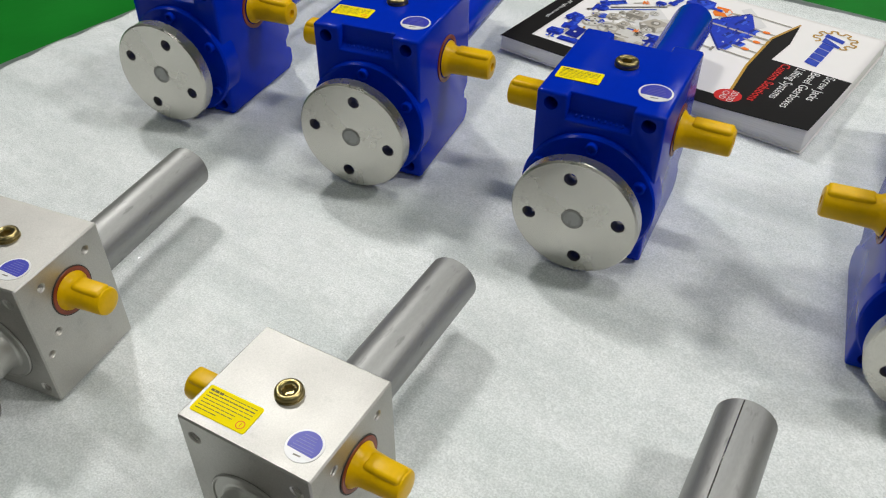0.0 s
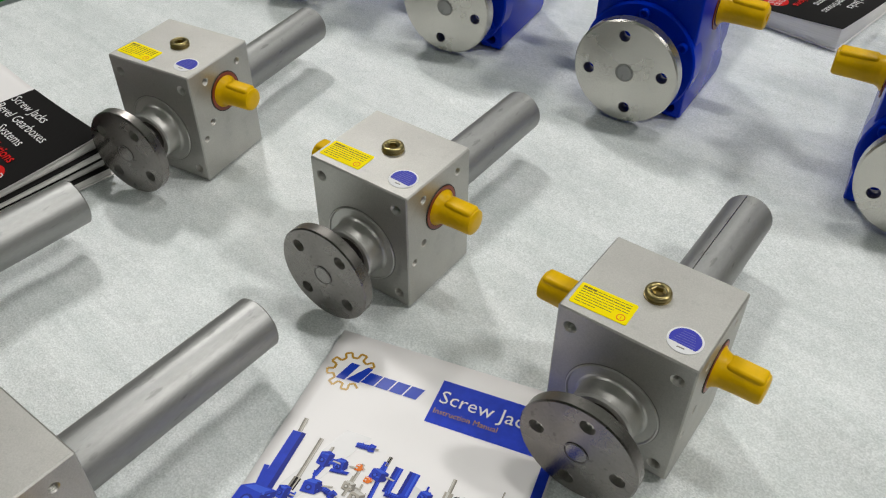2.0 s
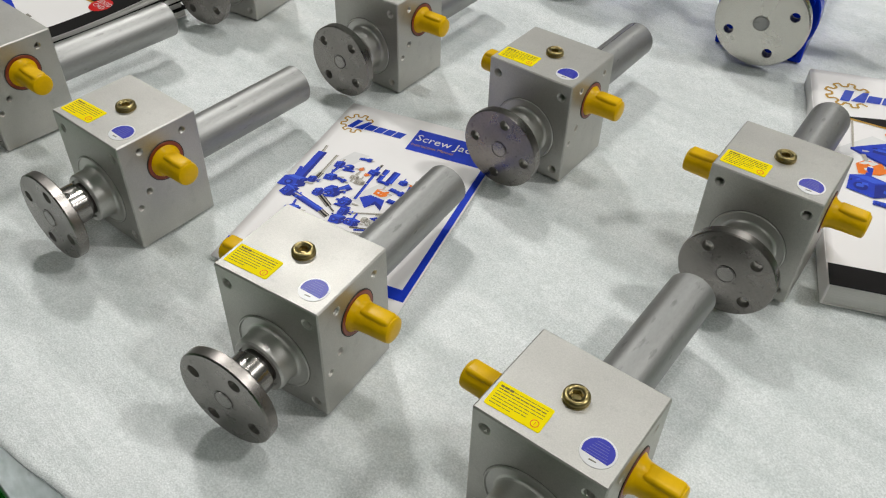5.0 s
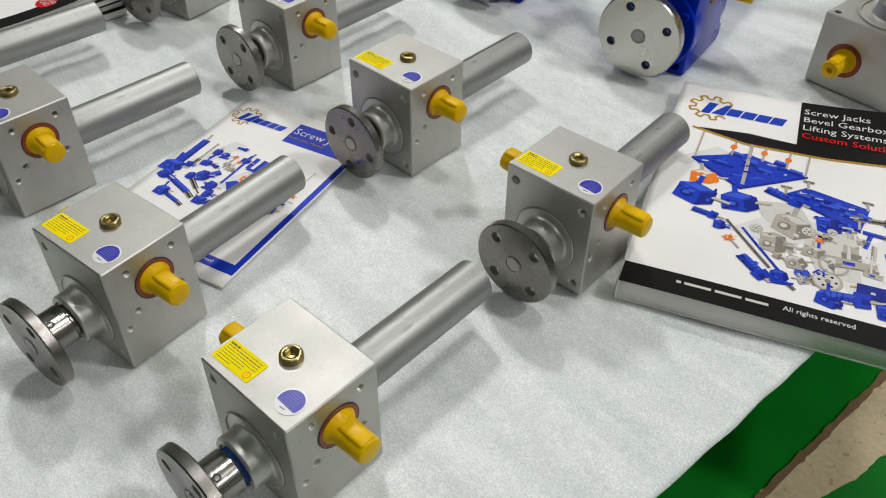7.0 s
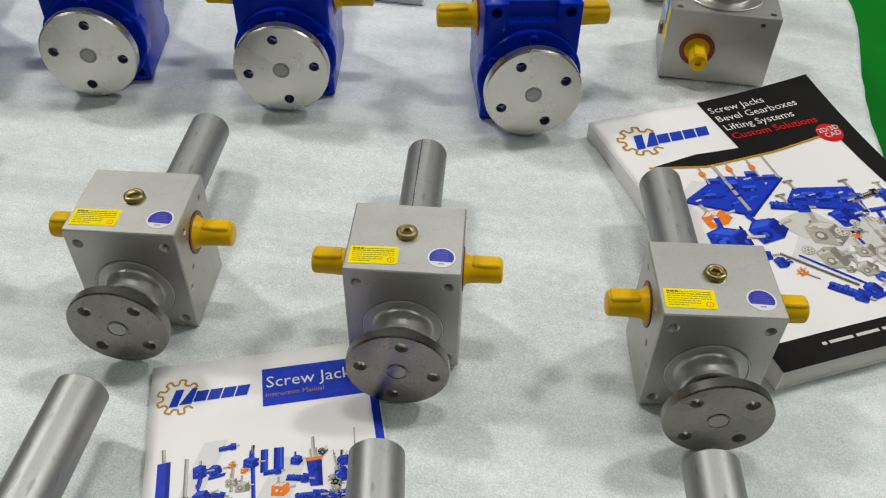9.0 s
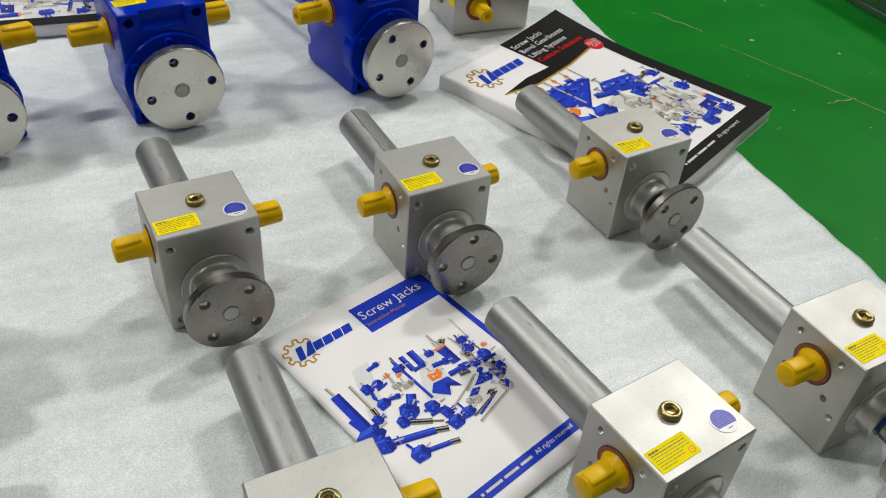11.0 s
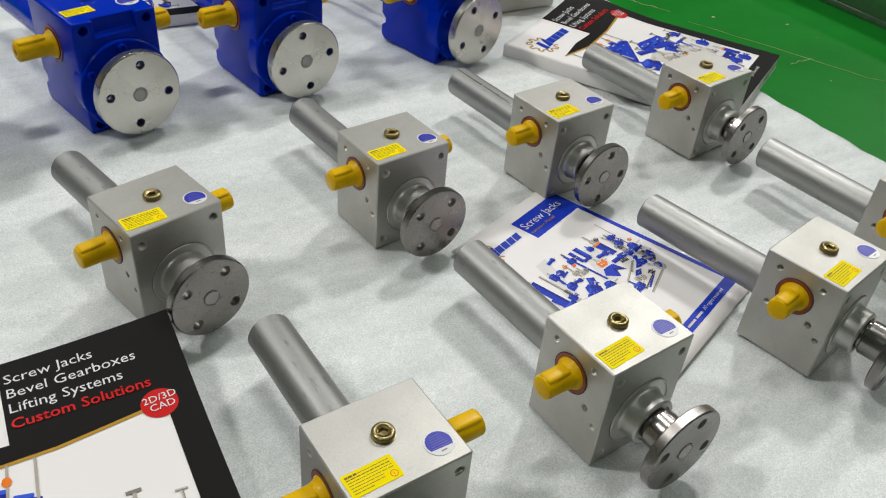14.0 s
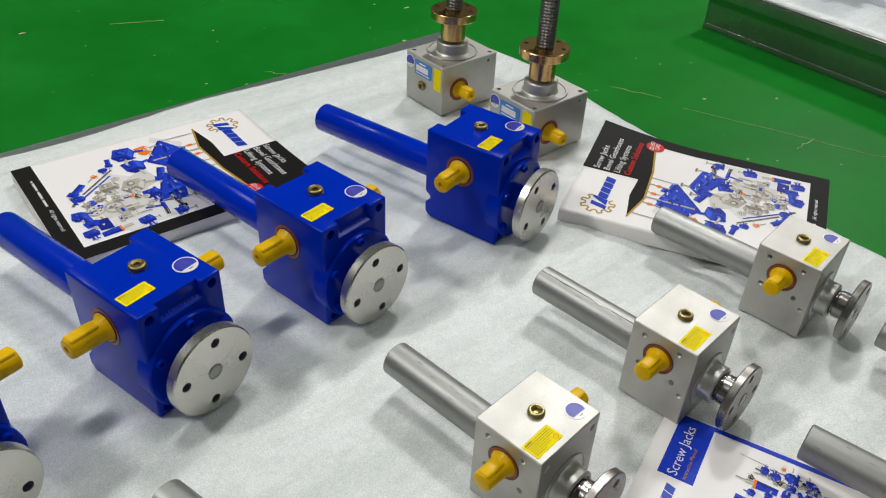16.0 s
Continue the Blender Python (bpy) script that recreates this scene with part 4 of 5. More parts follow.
def product(bm, rng, x, y, s, tone, kind, turn):
    """One small printed machine of some kind, in three tones, with a light and a dark side."""
    main, dark, lit = TONES[tone]
    turn, z = radians(turn), [0.00005 + rng.uniform(0, 0.00004)]
    c, sn = math.cos(turn), math.sin(turn)

    def put(pts, index):
        z[0] += 0.000006
        merge(bm, flat([(x + s * (c * a - sn * b), y + s * (sn * a + c * b)) for a, b in pts], index, z[0]))

    def rect(x0, y0, x1, y1, index, skew=0.0):
        put([(x0, y0), (x1, y0), (x1 + skew, y1), (x0 + skew, y1)], index)
    w = [rng.uniform(0.85, 1.15) for _ in range(6)]
    if kind == "gearbox":
        style = rng.randrange(3)
        if style == 0:
            put([(-0.6 * w[0], -0.45), (0.2, -0.6 * w[1]), (0.62, -0.3), (0.55 * w[2], 0.3), (-0.1, 0.5 * w[3]), (-0.55, 0.25)], main)
            put([(0.2, -0.6 * w[1]), (0.62, -0.3), (0.55 * w[2], 0.3), (0.15, 0.05)], dark)
            put([(-0.45, 0.25), (0.12, 0.12), (0.44, 0.3), (-0.1, 0.42 * w[3])], lit)
            rect(-0.15, 0.4, 0.02, 0.95 * w[5], 4 if tone != "b" else main)
        elif style == 1:
            put(circle(-0.1, 0.0, 0.5 * w[0], 9, 0.3), main)
            put([(-0.7, -0.62), (0.5, -0.66), (0.66, -0.42), (-0.62, -0.36)], main)
            put([(-0.7, -0.62), (0.5, -0.66), (0.5, -0.58), (-0.68, -0.54)], dark)
            put([(0.1, -0.45), (0.42, -0.2), (0.36, 0.3), (0.12, 0.44)], dark)
            rect(-0.9 * w[1], -0.1, -0.5, 0.14, main, 0.03)
            rect(-0.9 * w[1], 0.05, -0.5, 0.12, lit, 0.03)
            rect(-0.35, 0.22, 0.15, 0.36, lit, 0.06)
        else:
            put([(-0.5, -0.5), (0.1, -0.62), (0.5, -0.42), (0.44, 0.5), (0.0, 0.62 * w[0]), (-0.52, 0.42)], main)
            put([(0.1, -0.62), (0.5, -0.42), (0.44, 0.5), (0.08, 0.36)], dark)
            rect(0.35, -0.22, 0.8, 0.2, main, 0.04)
            rect(0.35, -0.22, 0.8, -0.06, dark)
            put([(0.76, -0.34), (0.9, -0.3), (0.9, 0.3), (0.78, 0.34)], lit)
            rect(-0.46, 0.26, 0.02, 0.4, lit, 0.06)
        put(circle(-0.2, -0.18, 0.2, 10), dark)
        put(circle(-0.22, -0.16, 0.11, 8), lit)
        rect(0.5, -0.06, 1.0 * w[4], 0.06, 4, 0.05)
        rect(0.5, 0.0, 1.0 * w[4], 0.04, 5, 0.05)
    elif kind == "motor":
        rect(-0.9, -0.26, 0.3, 0.26, main, 0.08)
        rect(-0.9, 0.06, 0.3, 0.22, lit, 0.04)
        rect(-0.9, -0.26, 0.3, -0.14, dark)
        for k in range(5):
            rect(-0.75 + 0.2 * k, -0.26, -0.71 + 0.2 * k, 0.26, dark, 0.05)
        put([(0.25, -0.4), (0.8, -0.36), (0.86, 0.34), (0.3, 0.42)], main)
        put([(0.5, -0.2), (0.8, -0.18), (0.8, 0.1), (0.5, 0.12)], dark)
        rect(0.8, -0.07, 1.2 * w[0], 0.07, 4)
    elif kind == "rod":
        rect(-0.09, -1.0, 0.09, 1.0, main)
        rect(-0.08, -1.0, -0.03, 1.0, lit)
        rect(-0.05, 1.0, 0.05, 1.4 * w[0], 4)
        put([(-0.3, -1.15), (0.34, -1.1), (0.3, -0.7), (-0.26, -0.72)], main)
        put([(0.06, -1.1), (0.34, -1.1), (0.3, -0.7), (0.1, -0.7)], dark)
    elif kind == "screw":
        for k in range(4):
            r = 0.12 + 0.07 * k
            rect(-r, 0.9 - 0.42 * (k + 1), r, 0.92 - 0.42 * k, (4, 5, 4, 12)[k])
            rect(-r * 0.5, 0.9 - 0.42 * (k + 1), -r * 0.1, 0.92 - 0.42 * k, 5)
        put([(-0.55, -1.05), (0.5, -1.15), (0.58, -0.7), (-0.5, -0.66)], main)
        rect(-0.3, -1.0, 0.1, -0.82, 2)
    elif kind == "disc":
        put(circle(0, 0, 0.62, 20), main)
        put(circle(-0.04, 0.05, 0.52, 20), lit)
        for k in range(6):
            put(circle(0.34 * math.cos(k * 1.047), 0.34 * math.sin(k * 1.047), 0.07, 6), 0)
        put(circle(0, 0, 0.13, 10), dark)
    elif kind == "wheel":
        for k in range(20):
            a0, a1 = k * 0.31416, (k + 1) * 0.31416
            put([(math.cos(a0) * 0.6, math.sin(a0) * 0.6), (math.cos(a1) * 0.6, math.sin(a1) * 0.6), (math.cos(a1) * 0.5, math.sin(a1) * 0.5), (math.cos(a0) * 0.5, math.sin(a0) * 0.5)], main)
        for k in range(3):
            a = 0.4 + 2.094 * k
            put([(-0.05 * math.sin(a), 0.05 * math.cos(a)), (0.05 * math.sin(a), -0.05 * math.cos(a)), (0.55 * math.cos(a), 0.55 * math.sin(a))], dark)
        rect(0.0, -0.06, 1.3, 0.06, 4)
    elif kind == "plate":
        put([(-1.0, -0.15), (0.0, -0.5), (1.0, 0.1), (0.1, 0.42)], main)
        put([(-1.0, -0.15), (0.0, -0.5), (1.0, 0.1), (1.0, 0.03), (0.0, -0.58), (-1.0, -0.22)], dark)
        for k in range(4):
            a, b = -0.5 + 0.34 * k, -0.12 + 0.10 * (k % 2)
            rect(a, b, a + 0.2, b + 0.16, dark, 0.03)
            rect(a + 0.02, b + 0.12, a + 0.2, b + 0.2, lit, 0.05)
        rect(-0.3, -0.14, 0.5, -0.09, 5, 0.02)
    elif kind == "pot":
        put([(-0.4, 0.7), (0.4, 0.68), (0.34, -0.9), (-0.3, -0.85)], main)
        put([(0.1, 0.68), (0.4, 0.68), (0.34, -0.9), (0.12, -0.88)], dark)
        rect(-0.42, 0.62, 0.42, 0.82, 6)
        rect(-0.2, 0.8, 0.2, 1.5 * w[0], 4)
        rect(-0.1, 0.8, 0.0, 1.5 * w[0], 5)
    reach = {"gearbox": (0.5, 0.45), "motor": (0.8, 0.3), "rod": (0.08, 0.95), "screw": (0.35, 0.9), "disc": (0.0, 0.0), "wheel": (0.2, 0.2), "plate": (0.5, 0.2), "pot": (0.28, 0.7)}[kind]
    for k in range(6 if reach[0] else 0):
        a, b = rng.uniform(-reach[0], reach[0]), rng.uniform(-reach[1], reach[1])
        g, h = rng.uniform(0.03, 0.13), rng.uniform(0.02, 0.08)
        tilt = rng.uniform(-0.06, 0.06)
        put([(a - g, b - h), (a + g, b - h + tilt), (a + g * 0.7, b + h + tilt), (a - g * 0.8, b + h)], rng.choice((main, dark, dark, lit, lit)))



PRINTS = [M_COVERBLACK, M_PAPER, M_PBLUE, M_PDBLUE, M_PGREY, M_PLIGHT, M_PORANGE, M_RED, M_GOLD, M_LOGO, M_WHITE, M_PSKY, M_PSHADE, M_PGHOST]


def drape(bm, surface, lift):
    for v in bm.verts:
        v.co.z = 4 * v.co.z + surface(v.co.x, v.co.y) + lift
    return bm


def grid_cover(w, l, surface, n=26):
    bm = bmesh.new()
    vs = [[bm.verts.new((w * k / n, l * i / n, surface(w * k / n, l * i / n))) for k in range(n + 1)] for i in range(n + 1)]
    for i in range(n):
        for k in range(n):
            bm.faces.new((vs[i][k], vs[i][k + 1], vs[i + 1][k + 1], vs[i + 1][k])).smooth = True
    out = [bm.verts.new((v.co.x, v.co.y, v.co.z - 0.0004)) for row in vs for v in row]
    m = n + 1
    for i in range(n):
        for k in range(n):
            bm.faces.new((out[i * m + k], out[(i + 1) * m + k], out[(i + 1) * m + k + 1], out[i * m + k + 1])).smooth = True
    ring = [(0, k) for k in range(n)] + [(i, n) for i in range(n)] + [(n, k) for k in range(n, 0, -1)] + [(i, 0) for i in range(n, 0, -1)]
    for (a, b), (c, d) in zip(ring, ring[1:] + ring[:1]):
        bm.faces.new((vs[a][b], out[a * m + b], out[c * m + d], vs[c][d]))
    return bm


def split_big(bm, size):
    """Cut long printed faces so that they follow a curled cover."""
    for _ in range(4):
        long = [e for e in bm.edges if e.calc_length() > size]
        if not long:
            break
        bmesh.ops.subdivide_edges(bm, edges=long, cuts=1, use_grid_fill=True)
    bmesh.ops.triangulate(bm, faces=bm.faces)
    return bm


def catalogue(x, y, z, turn, w, l, thick, curl, label, layers=1):
    """A thick catalogue, its corner at the cover's lower left; curl lifts the upper right corner."""
    cat = thing("catalogue", pose(x, y, z, 0, 0, turn) @ Matrix.Translation((-w / 2, -l / 2, 0)), label, "catalogue", "catalogues on the foam sheet")

    def surface(u, v):
        a, b = max(0.0, u / w - 0.35) / 0.65, max(0.0, v / l - 0.55) / 0.45
        return thick + curl * (a * b) ** 1.6 + 0.0012 * math.sin(3 * u / w + 1)

    part("back_cover", sheet(rounded(0, w, 0, l, 0.0008, 1), 0.0, 0.0008), M_PAPER, cat)
    for k in range(layers):
        lo, hi = 0.0009 + (thick - 0.0015) * k / layers, 0.0009 + (thick - 0.0015) * (k + 1) / layers

        def leaf(lo=lo, hi=hi, k=k):
            bm = block(0.001 + 0.0015 * k % 0.003, w - 0.0012 - 0.002 * (k % 2), 0.0008 + 0.001 * (k % 3), l - 0.0012 - 0.002 * (k % 2), lo, hi - (0.0012 if layers > 1 else 0), 0.0003, 1)
            bmesh.ops.subdivide_edges(bm, edges=[e for e in bm.edges if e.calc_length() > 0.1], cuts=12, use_grid_fill=True)
            for v in bm.verts:
                f = (surface(v.co.x, v.co.y) - thick) * max(0.0, (v.co.z - 0.001) / thick) * 0.92
                v.co.z += f
            return bm
        part("page_block", leaf(), M_PAGES, cat, "block of cut page edges")
        if k < layers - 1:
            def divider(hi=hi, k=k):
                bm = block(-0.0012 * (k % 2), w + 0.001 - 0.0018 * (k % 2), -0.0008, l + 0.0008 - 0.0012 * k, hi - 0.0011, hi - 0.0003, 0.0002, 1)
                bmesh.ops.subdivide_edges(bm, edges=[e for e in bm.edges if e.calc_length() > 0.1], cuts=12, use_grid_fill=True)
                for v in bm.verts:
                    v.co.z += (surface(v.co.x, v.co.y) - thick) * max(0.0, (v.co.z - 0.001) / thick) * 0.92
                return bm
            part("inner_cover", divider(), M_COVERBLACK, cat, "black edge of a cover between the page blocks")
    if layers == 1:
        part("spine", block(-0.0008, 0.0009, 0.0, l, 0.0, surface(0, 0) - 0.0003, 0.0004, 2), M_PAPER, cat, "white glued spine")
    cover = part("front_cover", grid_cover(w, l, surface, 40), M_PAPER, cat, "glossy printed cover")
    rng = random.Random(21)
    bm = bmesh.new()

    def area(points, index, z):
        merge(bm, flat([(w * u, l * v) for u, v in points], index, z))
    # black title block with its wedge and gold line, edge band and foot band
    area([(0.485, 0.757), (1, 0.757), (1, 1), (0.485, 1)], 0, 0)
    area([(0.085, 0.742), (0.30, 0.703), (0.60, 0.712), (0.91, 0.745), (1, 0.745), (1, 0.758), (0.47, 0.758), (0.30, 0.764)], 0, 0.00001)
    area([(0.905, 0), (1, 0), (1, 0.8), (0.905, 0.76)], 0, 0.00002)
    area([(0, 0), (1, 0), (1, 0.076), (0, 0.076)], 0, 0.00003)
    for a, b in (((0.085, 0.742), (0.30, 0.703)), ((0.30, 0.703), (0.60, 0.712)), ((0.60, 0.712), (0.905, 0.744))):
        bar(bm, (w * a[0], l * a[1]), (w * b[0], l * b[1]), l * 0.0042, 8, 0.00004)
    # pale outlines behind, the two drive platforms, the rods between
    area([(0.05, 0.56), (0.20, 0.66), (0.25, 0.64), (0.10, 0.54)], 13, 0.00001)
    area([(0.60, 0.28), (0.88, 0.44), (0.90, 0.25), (0.70, 0.16)], 13, 0.00001)
    area([(0.30, 0.30), (0.46, 0.42), (0.62, 0.40), (0.50, 0.26)], 13, 0.00001)
    area([(0.36, 0.44), (0.52, 0.47), (0.60, 0.34), (0.42, 0.36)], 5, 0.000015)
    area([(0.54, 0.34), (0.70, 0.40), (0.74, 0.20), (0.60, 0.20)], 5, 0.000015)
    area([(0.115, 0.585), (0.31, 0.485), (0.54, 0.605), (0.31, 0.655)], 2, 0.00003)
    area([(0.115, 0.585), (0.31, 0.485), (0.54, 0.605), (0.54, 0.597), (0.31, 0.474), (0.115, 0.574)], 3, 0.00004)
    area([(0.46, 0.498), (0.73, 0.414), (0.76, 0.516), (0.54, 0.553)], 2, 0.00003)
    area([(0.46, 0.498), (0.73, 0.414), (0.73, 0.405), (0.46, 0.489)], 3, 0.00004)
    for k in range(12):
        u, v = (0.19 + 0.055 * (k % 6), 0.575 + 0.028 * ((k * 2) % 3)) if k < 6 else (0.50 + 0.042 * (k % 6), 0.500 - 0.010 * (k % 6) + 0.017 * (k % 2))
        area([(u, v), (u + 0.05, v - 0.008), (u + 0.055, v + 0.012), (u + 0.008, v + 0.02)], 3, 0.00006)
        area([(u + 0.004, v + 0.013), (u + 0.055, v + 0.006), (u + 0.058, v + 0.016), (u + 0.01, v + 0.024)], 11, 0.00007)
    for k in range(46):
        t, q = rng.uniform(0.08, 0.92), rng.uniform(0.12, 0.88)
        if k < 24:
            u, v = 0.115 + 0.195 * q + 0.23 * t * (1 - 0.1 * q), 0.585 - 0.095 * q + 0.075 * t + 0.035 * t * q
        else:
            u, v = 0.46 + 0.27 * t + 0.08 * q - 0.05 * t * q, 0.498 - 0.084 * t + 0.055 * q + 0.045 * t * q
        g, h = rng.uniform(0.004, 0.018), rng.uniform(0.002, 0.006)
        area([(u - g, v - h), (u + g, v - h * 0.4), (u + g * 0.8, v + h), (u - g, v + h * 0.6)], rng.choice((3, 3, 11, 11, 5, 12, 2)), 0.00008 + 0.000001 * k)
    for k, (u, v) in enumerate(((0.125, 0.585), (0.255, 0.63), (0.315, 0.50), (0.37, 0.63), (0.46, 0.62), (0.53, 0.60))):
        bar(bm, (w * u, l * v), (w * (u + 0.01), l * (0.725 if u < 0.2 else 0.706)), w * (0.007 if k == 2 else 0.004), 4, 0.00009)
        if k in (1, 3, 4):
            area(circle(u + 0.004, v + 0.045, 0.013, 8), 6, 0.0001)
    for u, v in ((0.47, 0.498), (0.545, 0.545), (0.752, 0.508), (0.725, 0.42)):
        bar(bm, (w * u, l * v), (w * u, l * (v + 0.035)), w * 0.005, 4, 0.0001)
        bar(bm, (w * (u - 0.02), l * (v + 0.036)), (w * (u + 0.02), l * (v + 0.036)), w * 0.006, 12, 0.0001)
    upper = "o gearbox .177 .500 21 10,b gearbox .160 .418 30 -12,b gearbox .315 .420 27 12,b motor .470 .486 20 -20,b motor .211 .338 13 -10,b gearbox .267 .302 10 0,o gearbox .306 .262 7 20," \
            "b motor .400 .168 18 -45,b gearbox .487 .160 15 10,g gearbox .505 .372 28 -10,g gearbox .450 .282 21 0,g gearbox .527 .228 15 20,g disc .389 .322 9 0,b gearbox .625 .408 20 5"
    lower = "g screw .700 .335 23 3,g wheel .648 .250 20 10,g gearbox .583 .285 15 0,o gearbox .600 .338 6 0,k motor .797 .472 12 8,b gearbox .860 .462 14 5,b gearbox .846 .325 17 8," \
            "b pot .850 .195 15 4,g disc .632 .184 19 0,b motor .690 .140 22 8,b gearbox .640 .125 17 0,b gearbox .815 .125 16 6,g screw .770 .285 14 0"
    for item in (upper + "," + lower).split(","):
        tone, kind, u, v, size, a = item.split()
        product(bm, rng, w * float(u), l * float(v), float(size) * 0.00089 * w / 0.215, tone, kind, float(a))
    rods = "k .286 .332 .450 .180 1.3,b .343 .313 .486 .173 1.1,g .310 .255 .345 .226 0.9,k .498 .146 .535 .122 1.8,b .598 .365 .597 .300 1.3,g .597 .300 .597 .262 2.0,g .775 .365 .770 .290 2.0," \
           "b .736 .413 .805 .410 2.3,k .805 .410 .857 .405 2.4,b .764 .408 .744 .346 1.8,k .559 .205 .599 .160 2.0,g .867 .480 .867 .512 0.8,g .850 .513 .884 .511 0.9,g .846 .342 .846 .372 0.8,g .832 .372 .860 .372 0.9"
    for item in rods.split(","):
        tone, *ends = item.split()
        u0, v0, u1, v1, hw = (float(e) for e in ends)
        strut(bm, (w * u0, l * v0), (w * u1, l * v1), 0.001 * hw, tone)
    for k in range(9):
        product(bm, rng, w * rng.uniform(0.40, 0.74), l * rng.uniform(0.14, 0.42), rng.uniform(0.006, 0.010), "ggbggkgbg"[k], rng.choice(("gearbox", "screw", "gearbox", "disc")), rng.uniform(-40, 40))
    # a flat blue carton
    area([(0.722, 0.206), (0.822, 0.208), (0.816, 0.160), (0.718, 0.157)], 3, 0.00012)
    area([(0.764, 0.184), (0.778, 0.184), (0.778, 0.176), (0.764, 0.176)], 5, 0.000125)
    area([(0.700, 0.190), (0.722, 0.194), (0.722, 0.186), (0.700, 0.182)], 8, 0.00012)
    merge(bm, flat(circle(w * 0.888, l * 0.744, w * 0.054, 28), 7, 0.00006))
    logo(bm, w * 0.139, l * 0.868, w * 0.095, w * 0.345, 8, 9)
    split_big(bm, 0.012)
    part("cover_print", drape(bm, surface, 0.00025), PRINTS, cover, "printed blue and grey machines with a black title block")
    for k, (text, index) in enumerate((("Screw Jacks", 10), ("Bevel Gearboxes", 10), ("Lifting Systems", 10), ("Custom Solutions", 7))):
        part("title_line", drape(letters(text, w * 0.0535, pose(w * 0.497, l * (0.930 - 0.0445 * k), 0), index, 0.0, 0.012 if k == 3 else 0.0), surface, 0.001), PRINTS, cover, "red lettering" if k == 3 else "white lettering")
    part("badge_line", drape(letters("2D/3D", w * 0.036, pose(w * 0.843, l * 0.747, 0, 0, 0, 4), 10), surface, 0.001), PRINTS, cover, "white lettering")
    part("badge_line", drape(letters("CAD", w * 0.036, pose(w * 0.857, l * 0.724, 0, 0, 0, 4), 10), surface, 0.001), PRINTS, cover, "white lettering")
    for a, b in ((0.175, 0.190), (0.200, 0.285), (0.297, 0.380), (0.392, 0.462)):
        part("print_bar", drape(flat([(w * a, l * 0.041), (w * b, l * 0.041), (w * b, l * 0.0495), (w * a, l * 0.0495)], 5), surface, 0.0008), PRINTS, cover, "pale bar of print")
    part("foot_line", drape(letters("All rights reserved", w * 0.029, pose(w * 0.505, l * 0.041, 0), 10), surface, 0.001), PRINTS, cover, "white lettering")
    return cat


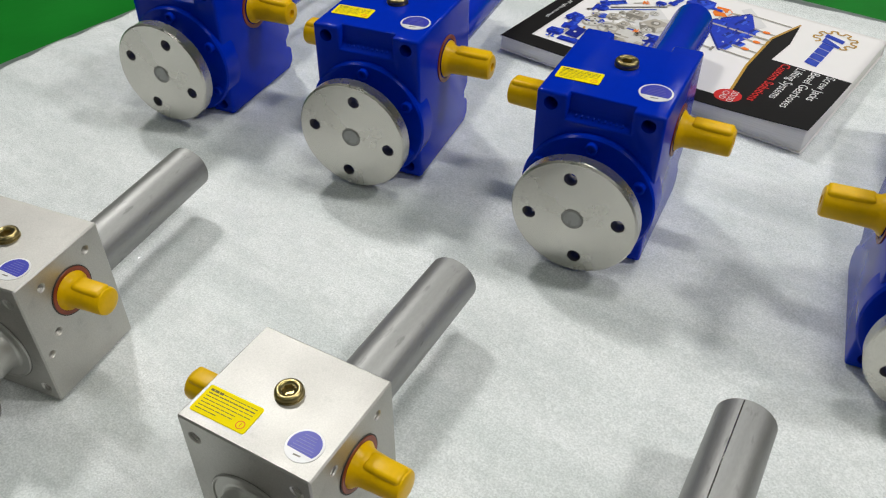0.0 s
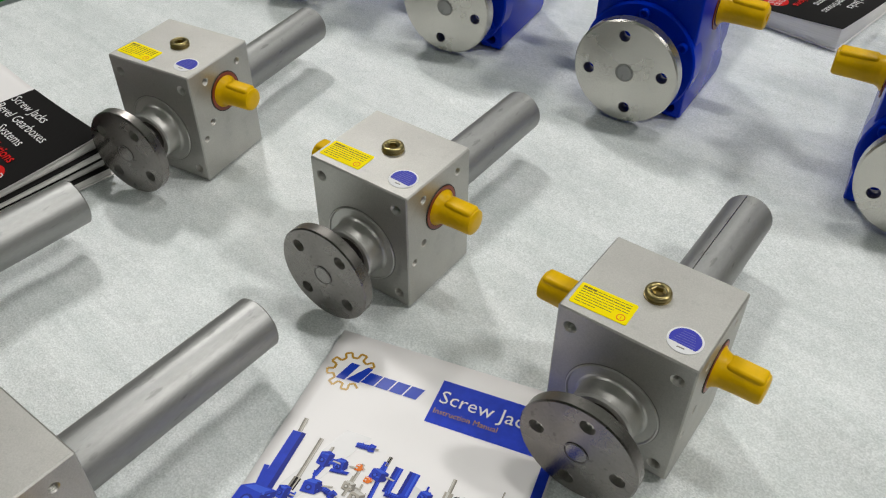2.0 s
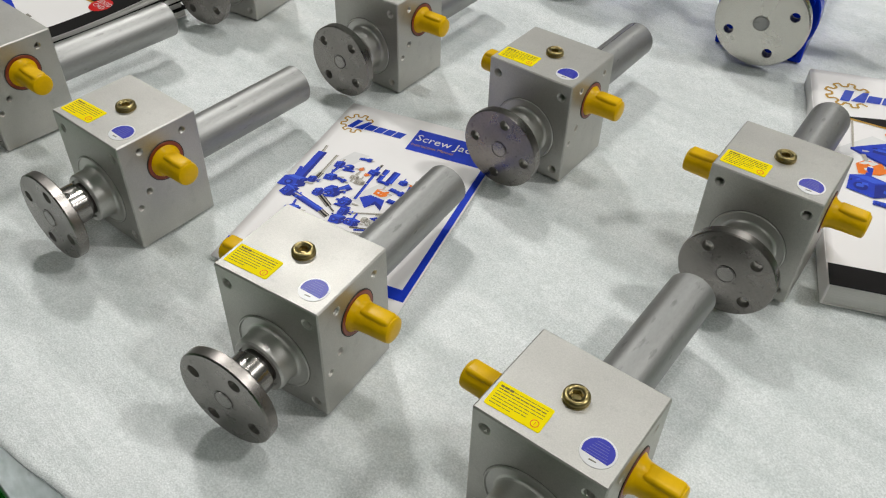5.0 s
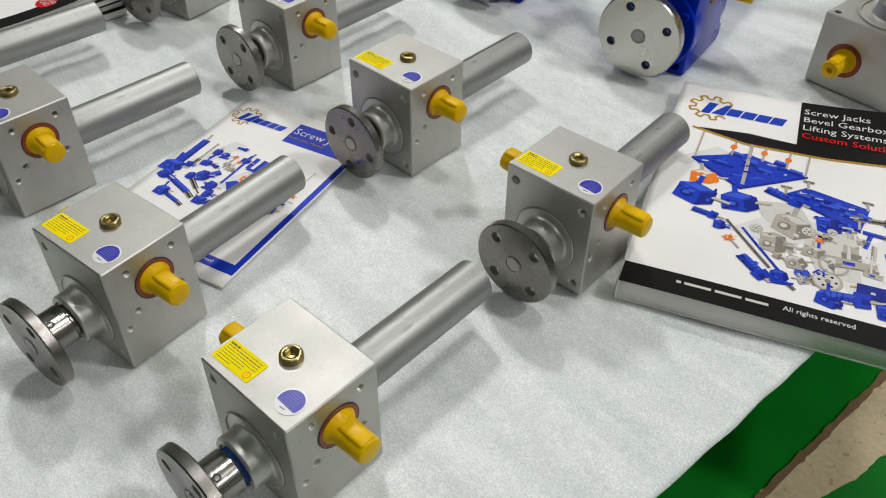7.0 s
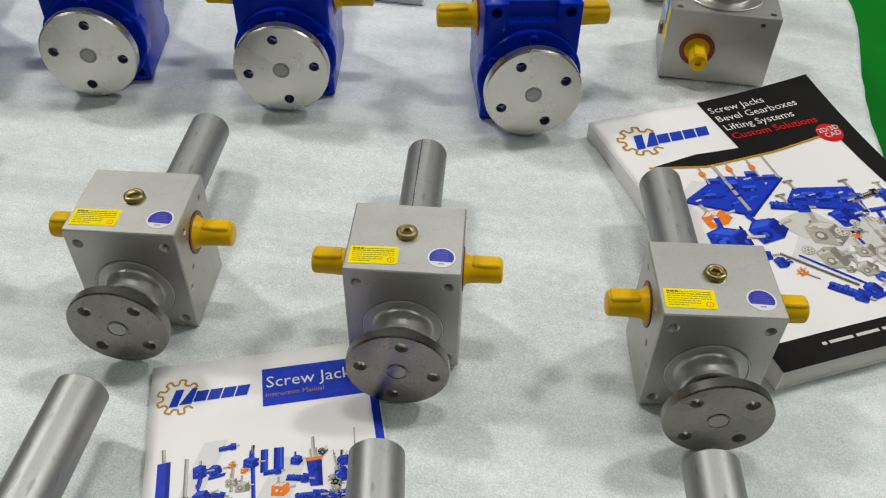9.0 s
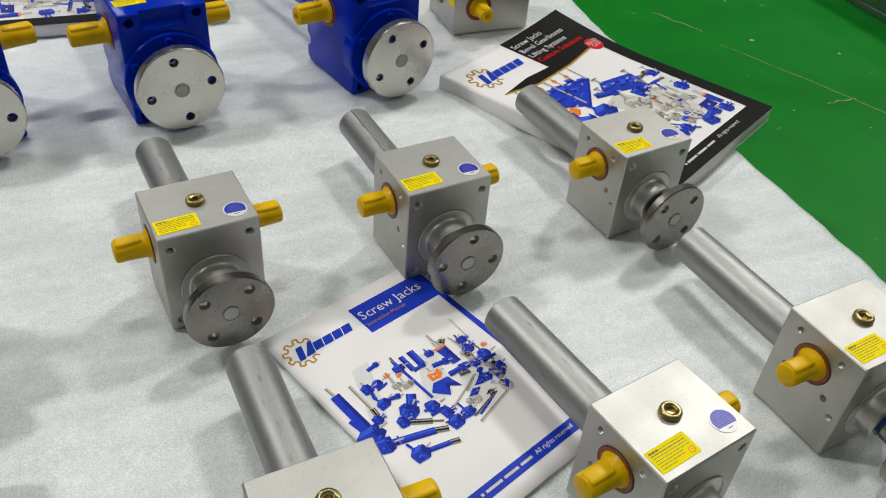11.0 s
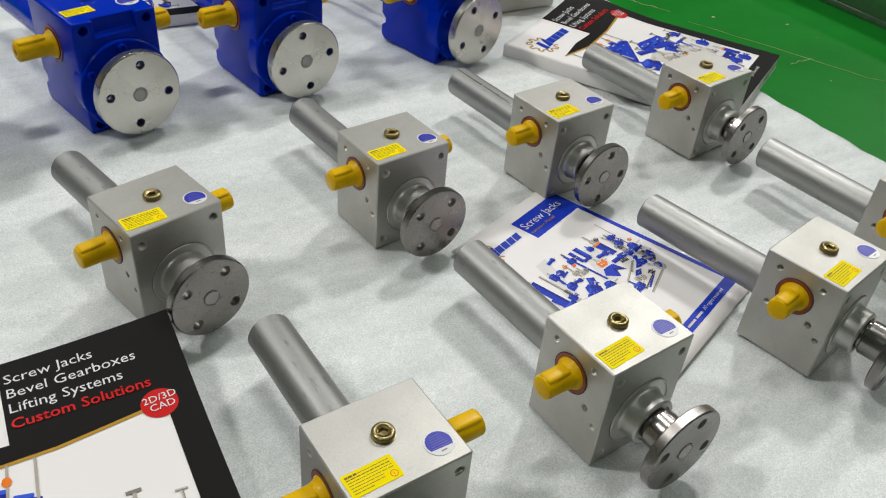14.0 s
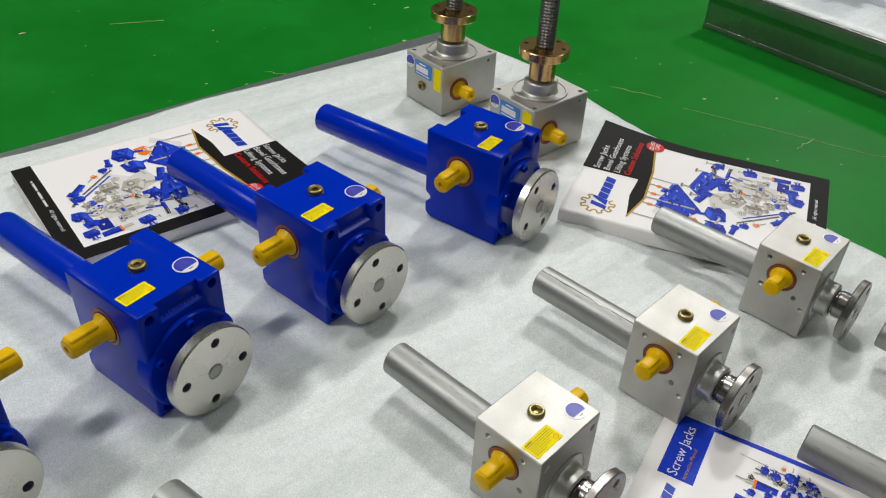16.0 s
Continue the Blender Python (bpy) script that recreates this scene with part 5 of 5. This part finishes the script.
def manual(x, y, turn, w, l):
    thick = 0.0016
    man = thing("instruction_manual", pose(x, y, 0.0002, 0, 0, turn) @ Matrix.Translation((-w / 2, -l / 2, 0)), "thin white instruction manual with blue print on the foam", "manual")

    def surface(u, v):
        return thick + 0.0008 * math.sin(2.4 * u / w) * (1 - v / l)
    part("page_block", block(0.0005, w - 0.0005, 0.0005, l - 0.0005, 0.0, thick - 0.0004, 0.0002, 1), M_PAGES, man)
    cover = part("front_cover", grid_cover(w, l, surface, 18), M_PAPER, man, "glossy white cover")
    rng = random.Random(8)
    bm = bmesh.new()

    def area(points, index, z):
        merge(bm, flat([(w * u, l * v) for u, v in points], index, z))
    area([(0.487, 0.797), (0.99, 0.797), (0.99, 0.937), (0.487, 0.937)], 2, 0)
    area([(0.955, 0.08), (0.992, 0.08), (0.992, 0.80), (0.955, 0.80)], 2, 0.00001)
    area([(0, 0.058), (0.992, 0.058), (0.992, 0.106), (0, 0.106)], 2, 0.00002)
    logo(bm, w * 0.123, l * 0.874, w * 0.098, w * 0.36, 8, 9)
    area([(0.052, 0.47), (0.108, 0.47), (0.106, 0.652), (0.053, 0.650)], 2, 0.00004)
    area([(0.088, 0.47), (0.108, 0.47), (0.106, 0.652), (0.089, 0.652)], 3, 0.00005)
    area([(0.12, 0.50), (0.24, 0.70), (0.34, 0.70), (0.20, 0.48)], 13, 0.00001)
    area([(0.40, 0.44), (0.55, 0.62), (0.66, 0.60), (0.54, 0.42)], 13, 0.00001)
    area([(0.456, 0.462), (0.500, 0.490), (0.587, 0.483), (0.605, 0.423), (0.555, 0.448), (0.519, 0.416)], 2, 0.00004)
    area([(0.519, 0.416), (0.555, 0.448), (0.605, 0.423), (0.598, 0.448), (0.545, 0.465)], 3, 0.00005)
    upper = "b gearbox .066 .455 19 8,b gearbox .150 .488 8 0,b gearbox .225 .605 9 0,b gearbox .291 .603 9 10,b motor .337 .671 7 5,g gearbox .352 .560 7 0,g gearbox .397 .541 8 0,o gearbox .352 .612 4 0,o gearbox .402 .590 4 0," \
            "b gearbox .430 .613 9 -5,b motor .518 .572 7 0,b gearbox .617 .600 7 0,b pot .689 .556 13 0,b motor .620 .541 9 -12,b gearbox .233 .529 10 15,b motor .292 .526 7 -15,b gearbox .300 .452 13 30,o gearbox .545 .518 10 0"
    lower = "b motor .655 .482 10 -4,b gearbox .409 .419 12 0,b gearbox .434 .372 9 0,b gearbox .431 .328 12 10,b gearbox .512 .333 11 0,b gearbox .235 .430 9 0,b gearbox .088 .398 13 -15,b gearbox .180 .310 13 10," \
            "b plate .624 .379 7 0,b plate .696 .402 7 0,g disc .600 .350 7 0,g gearbox .565 .357 6 0,b gearbox .820 .576 7 0,b gearbox .800 .533 9 20,b gearbox .845 .479 11 0,b motor .825 .408 9 10,b gearbox .740 .402 8 0,g disc .780 .330 9 0,o gearbox .885 .515 4 0,b gearbox .760 .470 8 0,k gearbox .690 .345 6 0"
    for item in (upper + "," + lower).split(","):
        tone, kind, u, v, size, a = item.split()
        product(bm, rng, w * float(u), l * float(v), float(size) * 0.00088, tone, kind, float(a))
    rods = "g .074 .694 .079 .652 1.2,g .171 .654 .169 .535 1.2,k .169 .535 .165 .500 2.0,b .230 .589 .219 .555 1.4,g .225 .620 .226 .642 0.9,g .362 .625 .350 .530 0.9,b .438 .650 .439 .446 1.2,k .439 .640 .442 .668 1.0," \
           "b .488 .648 .483 .574 2.2,b .548 .648 .542 .574 3.0,b .292 .432 .372 .503 3.6,k .640 .462 .700 .453 1.9,k .260 .417 .345 .376 2.3,k .345 .376 .388 .355 0.8,b .100 .396 .320 .343 2.9,k .320 .343 .376 .323 2.4"
    thin = "b .200 .304 .330 .279 2.0,k .330 .279 .372 .268 2.1,g .472 .373 .707 .432 0.9,b .548 .298 .703 .333 0.9,g .869 .679 .858 .582 0.4,k .807 .610 .780 .485 0.9,k .690 .331 .520 .305 0.9,g .760 .313 .520 .276 1.1,g .700 .432 .600 .395 0.9," \
           "g .011 .425 .013 .460 1.2,g .689 .628 .690 .668 1.0,k .840 .560 .850 .440 0.7"
    for item in (rods + "," + thin).split(","):
        tone, *ends = item.split()
        u0, v0, u1, v1, hw = (float(e) for e in ends)
        strut(bm, (w * u0, l * v0), (w * u1, l * v1), 0.001 * hw, tone)
    # the crowded far side of the cluster
    for k in range(22):
        a, q = rng.uniform(-1.2, 1.3), math.sqrt(rng.random())
        product(bm, rng, w * (0.66 + 0.20 * q * math.cos(a)), l * (0.475 + 0.16 * q * math.sin(a)), rng.uniform(0.0042, 0.0066), "bbgbkgbbgkb"[k % 11], ("gearbox", "motor", "rod", "gearbox", "screw")[k % 5], rng.uniform(-60, 60))
    split_big(bm, 0.03)
    part("cover_print", drape(bm, surface, 0.00012), PRINTS, cover, "printed blue machines in a round cluster")
    part("title_line", drape(letters("Screw Jacks", w * 0.088, pose(w * 0.502, l * 0.864, 0), 10), surface, 0.0005), PRINTS, cover, "white lettering")
    part("title_line", drape(letters("Instruction Manual", w * 0.0345, pose(w * 0.500, l * 0.829, 0), 8), surface, 0.0005), PRINTS, cover, "gold lettering")
    for a, b in ((0.235, 0.25), (0.265, 0.365), (0.38, 0.47), (0.485, 0.56)):
        part("print_bar", drape(flat([(w * a, l * 0.077), (w * b, l * 0.077), (w * b, l * 0.0865), (w * a, l * 0.0865)], 5), surface, 0.0004), PRINTS, cover, "pale bar of print")
    part("foot_line", drape(letters("All rights reserved", w * 0.034, pose(w * 0.585, l * 0.076, 0), 10), surface, 0.0005), PRINTS, cover, "white lettering")
    return man


for args in CATALOGUES:
    catalogue(*args)
manual(-0.0640, 0.0180, 21.0, 0.1435, 0.2150)
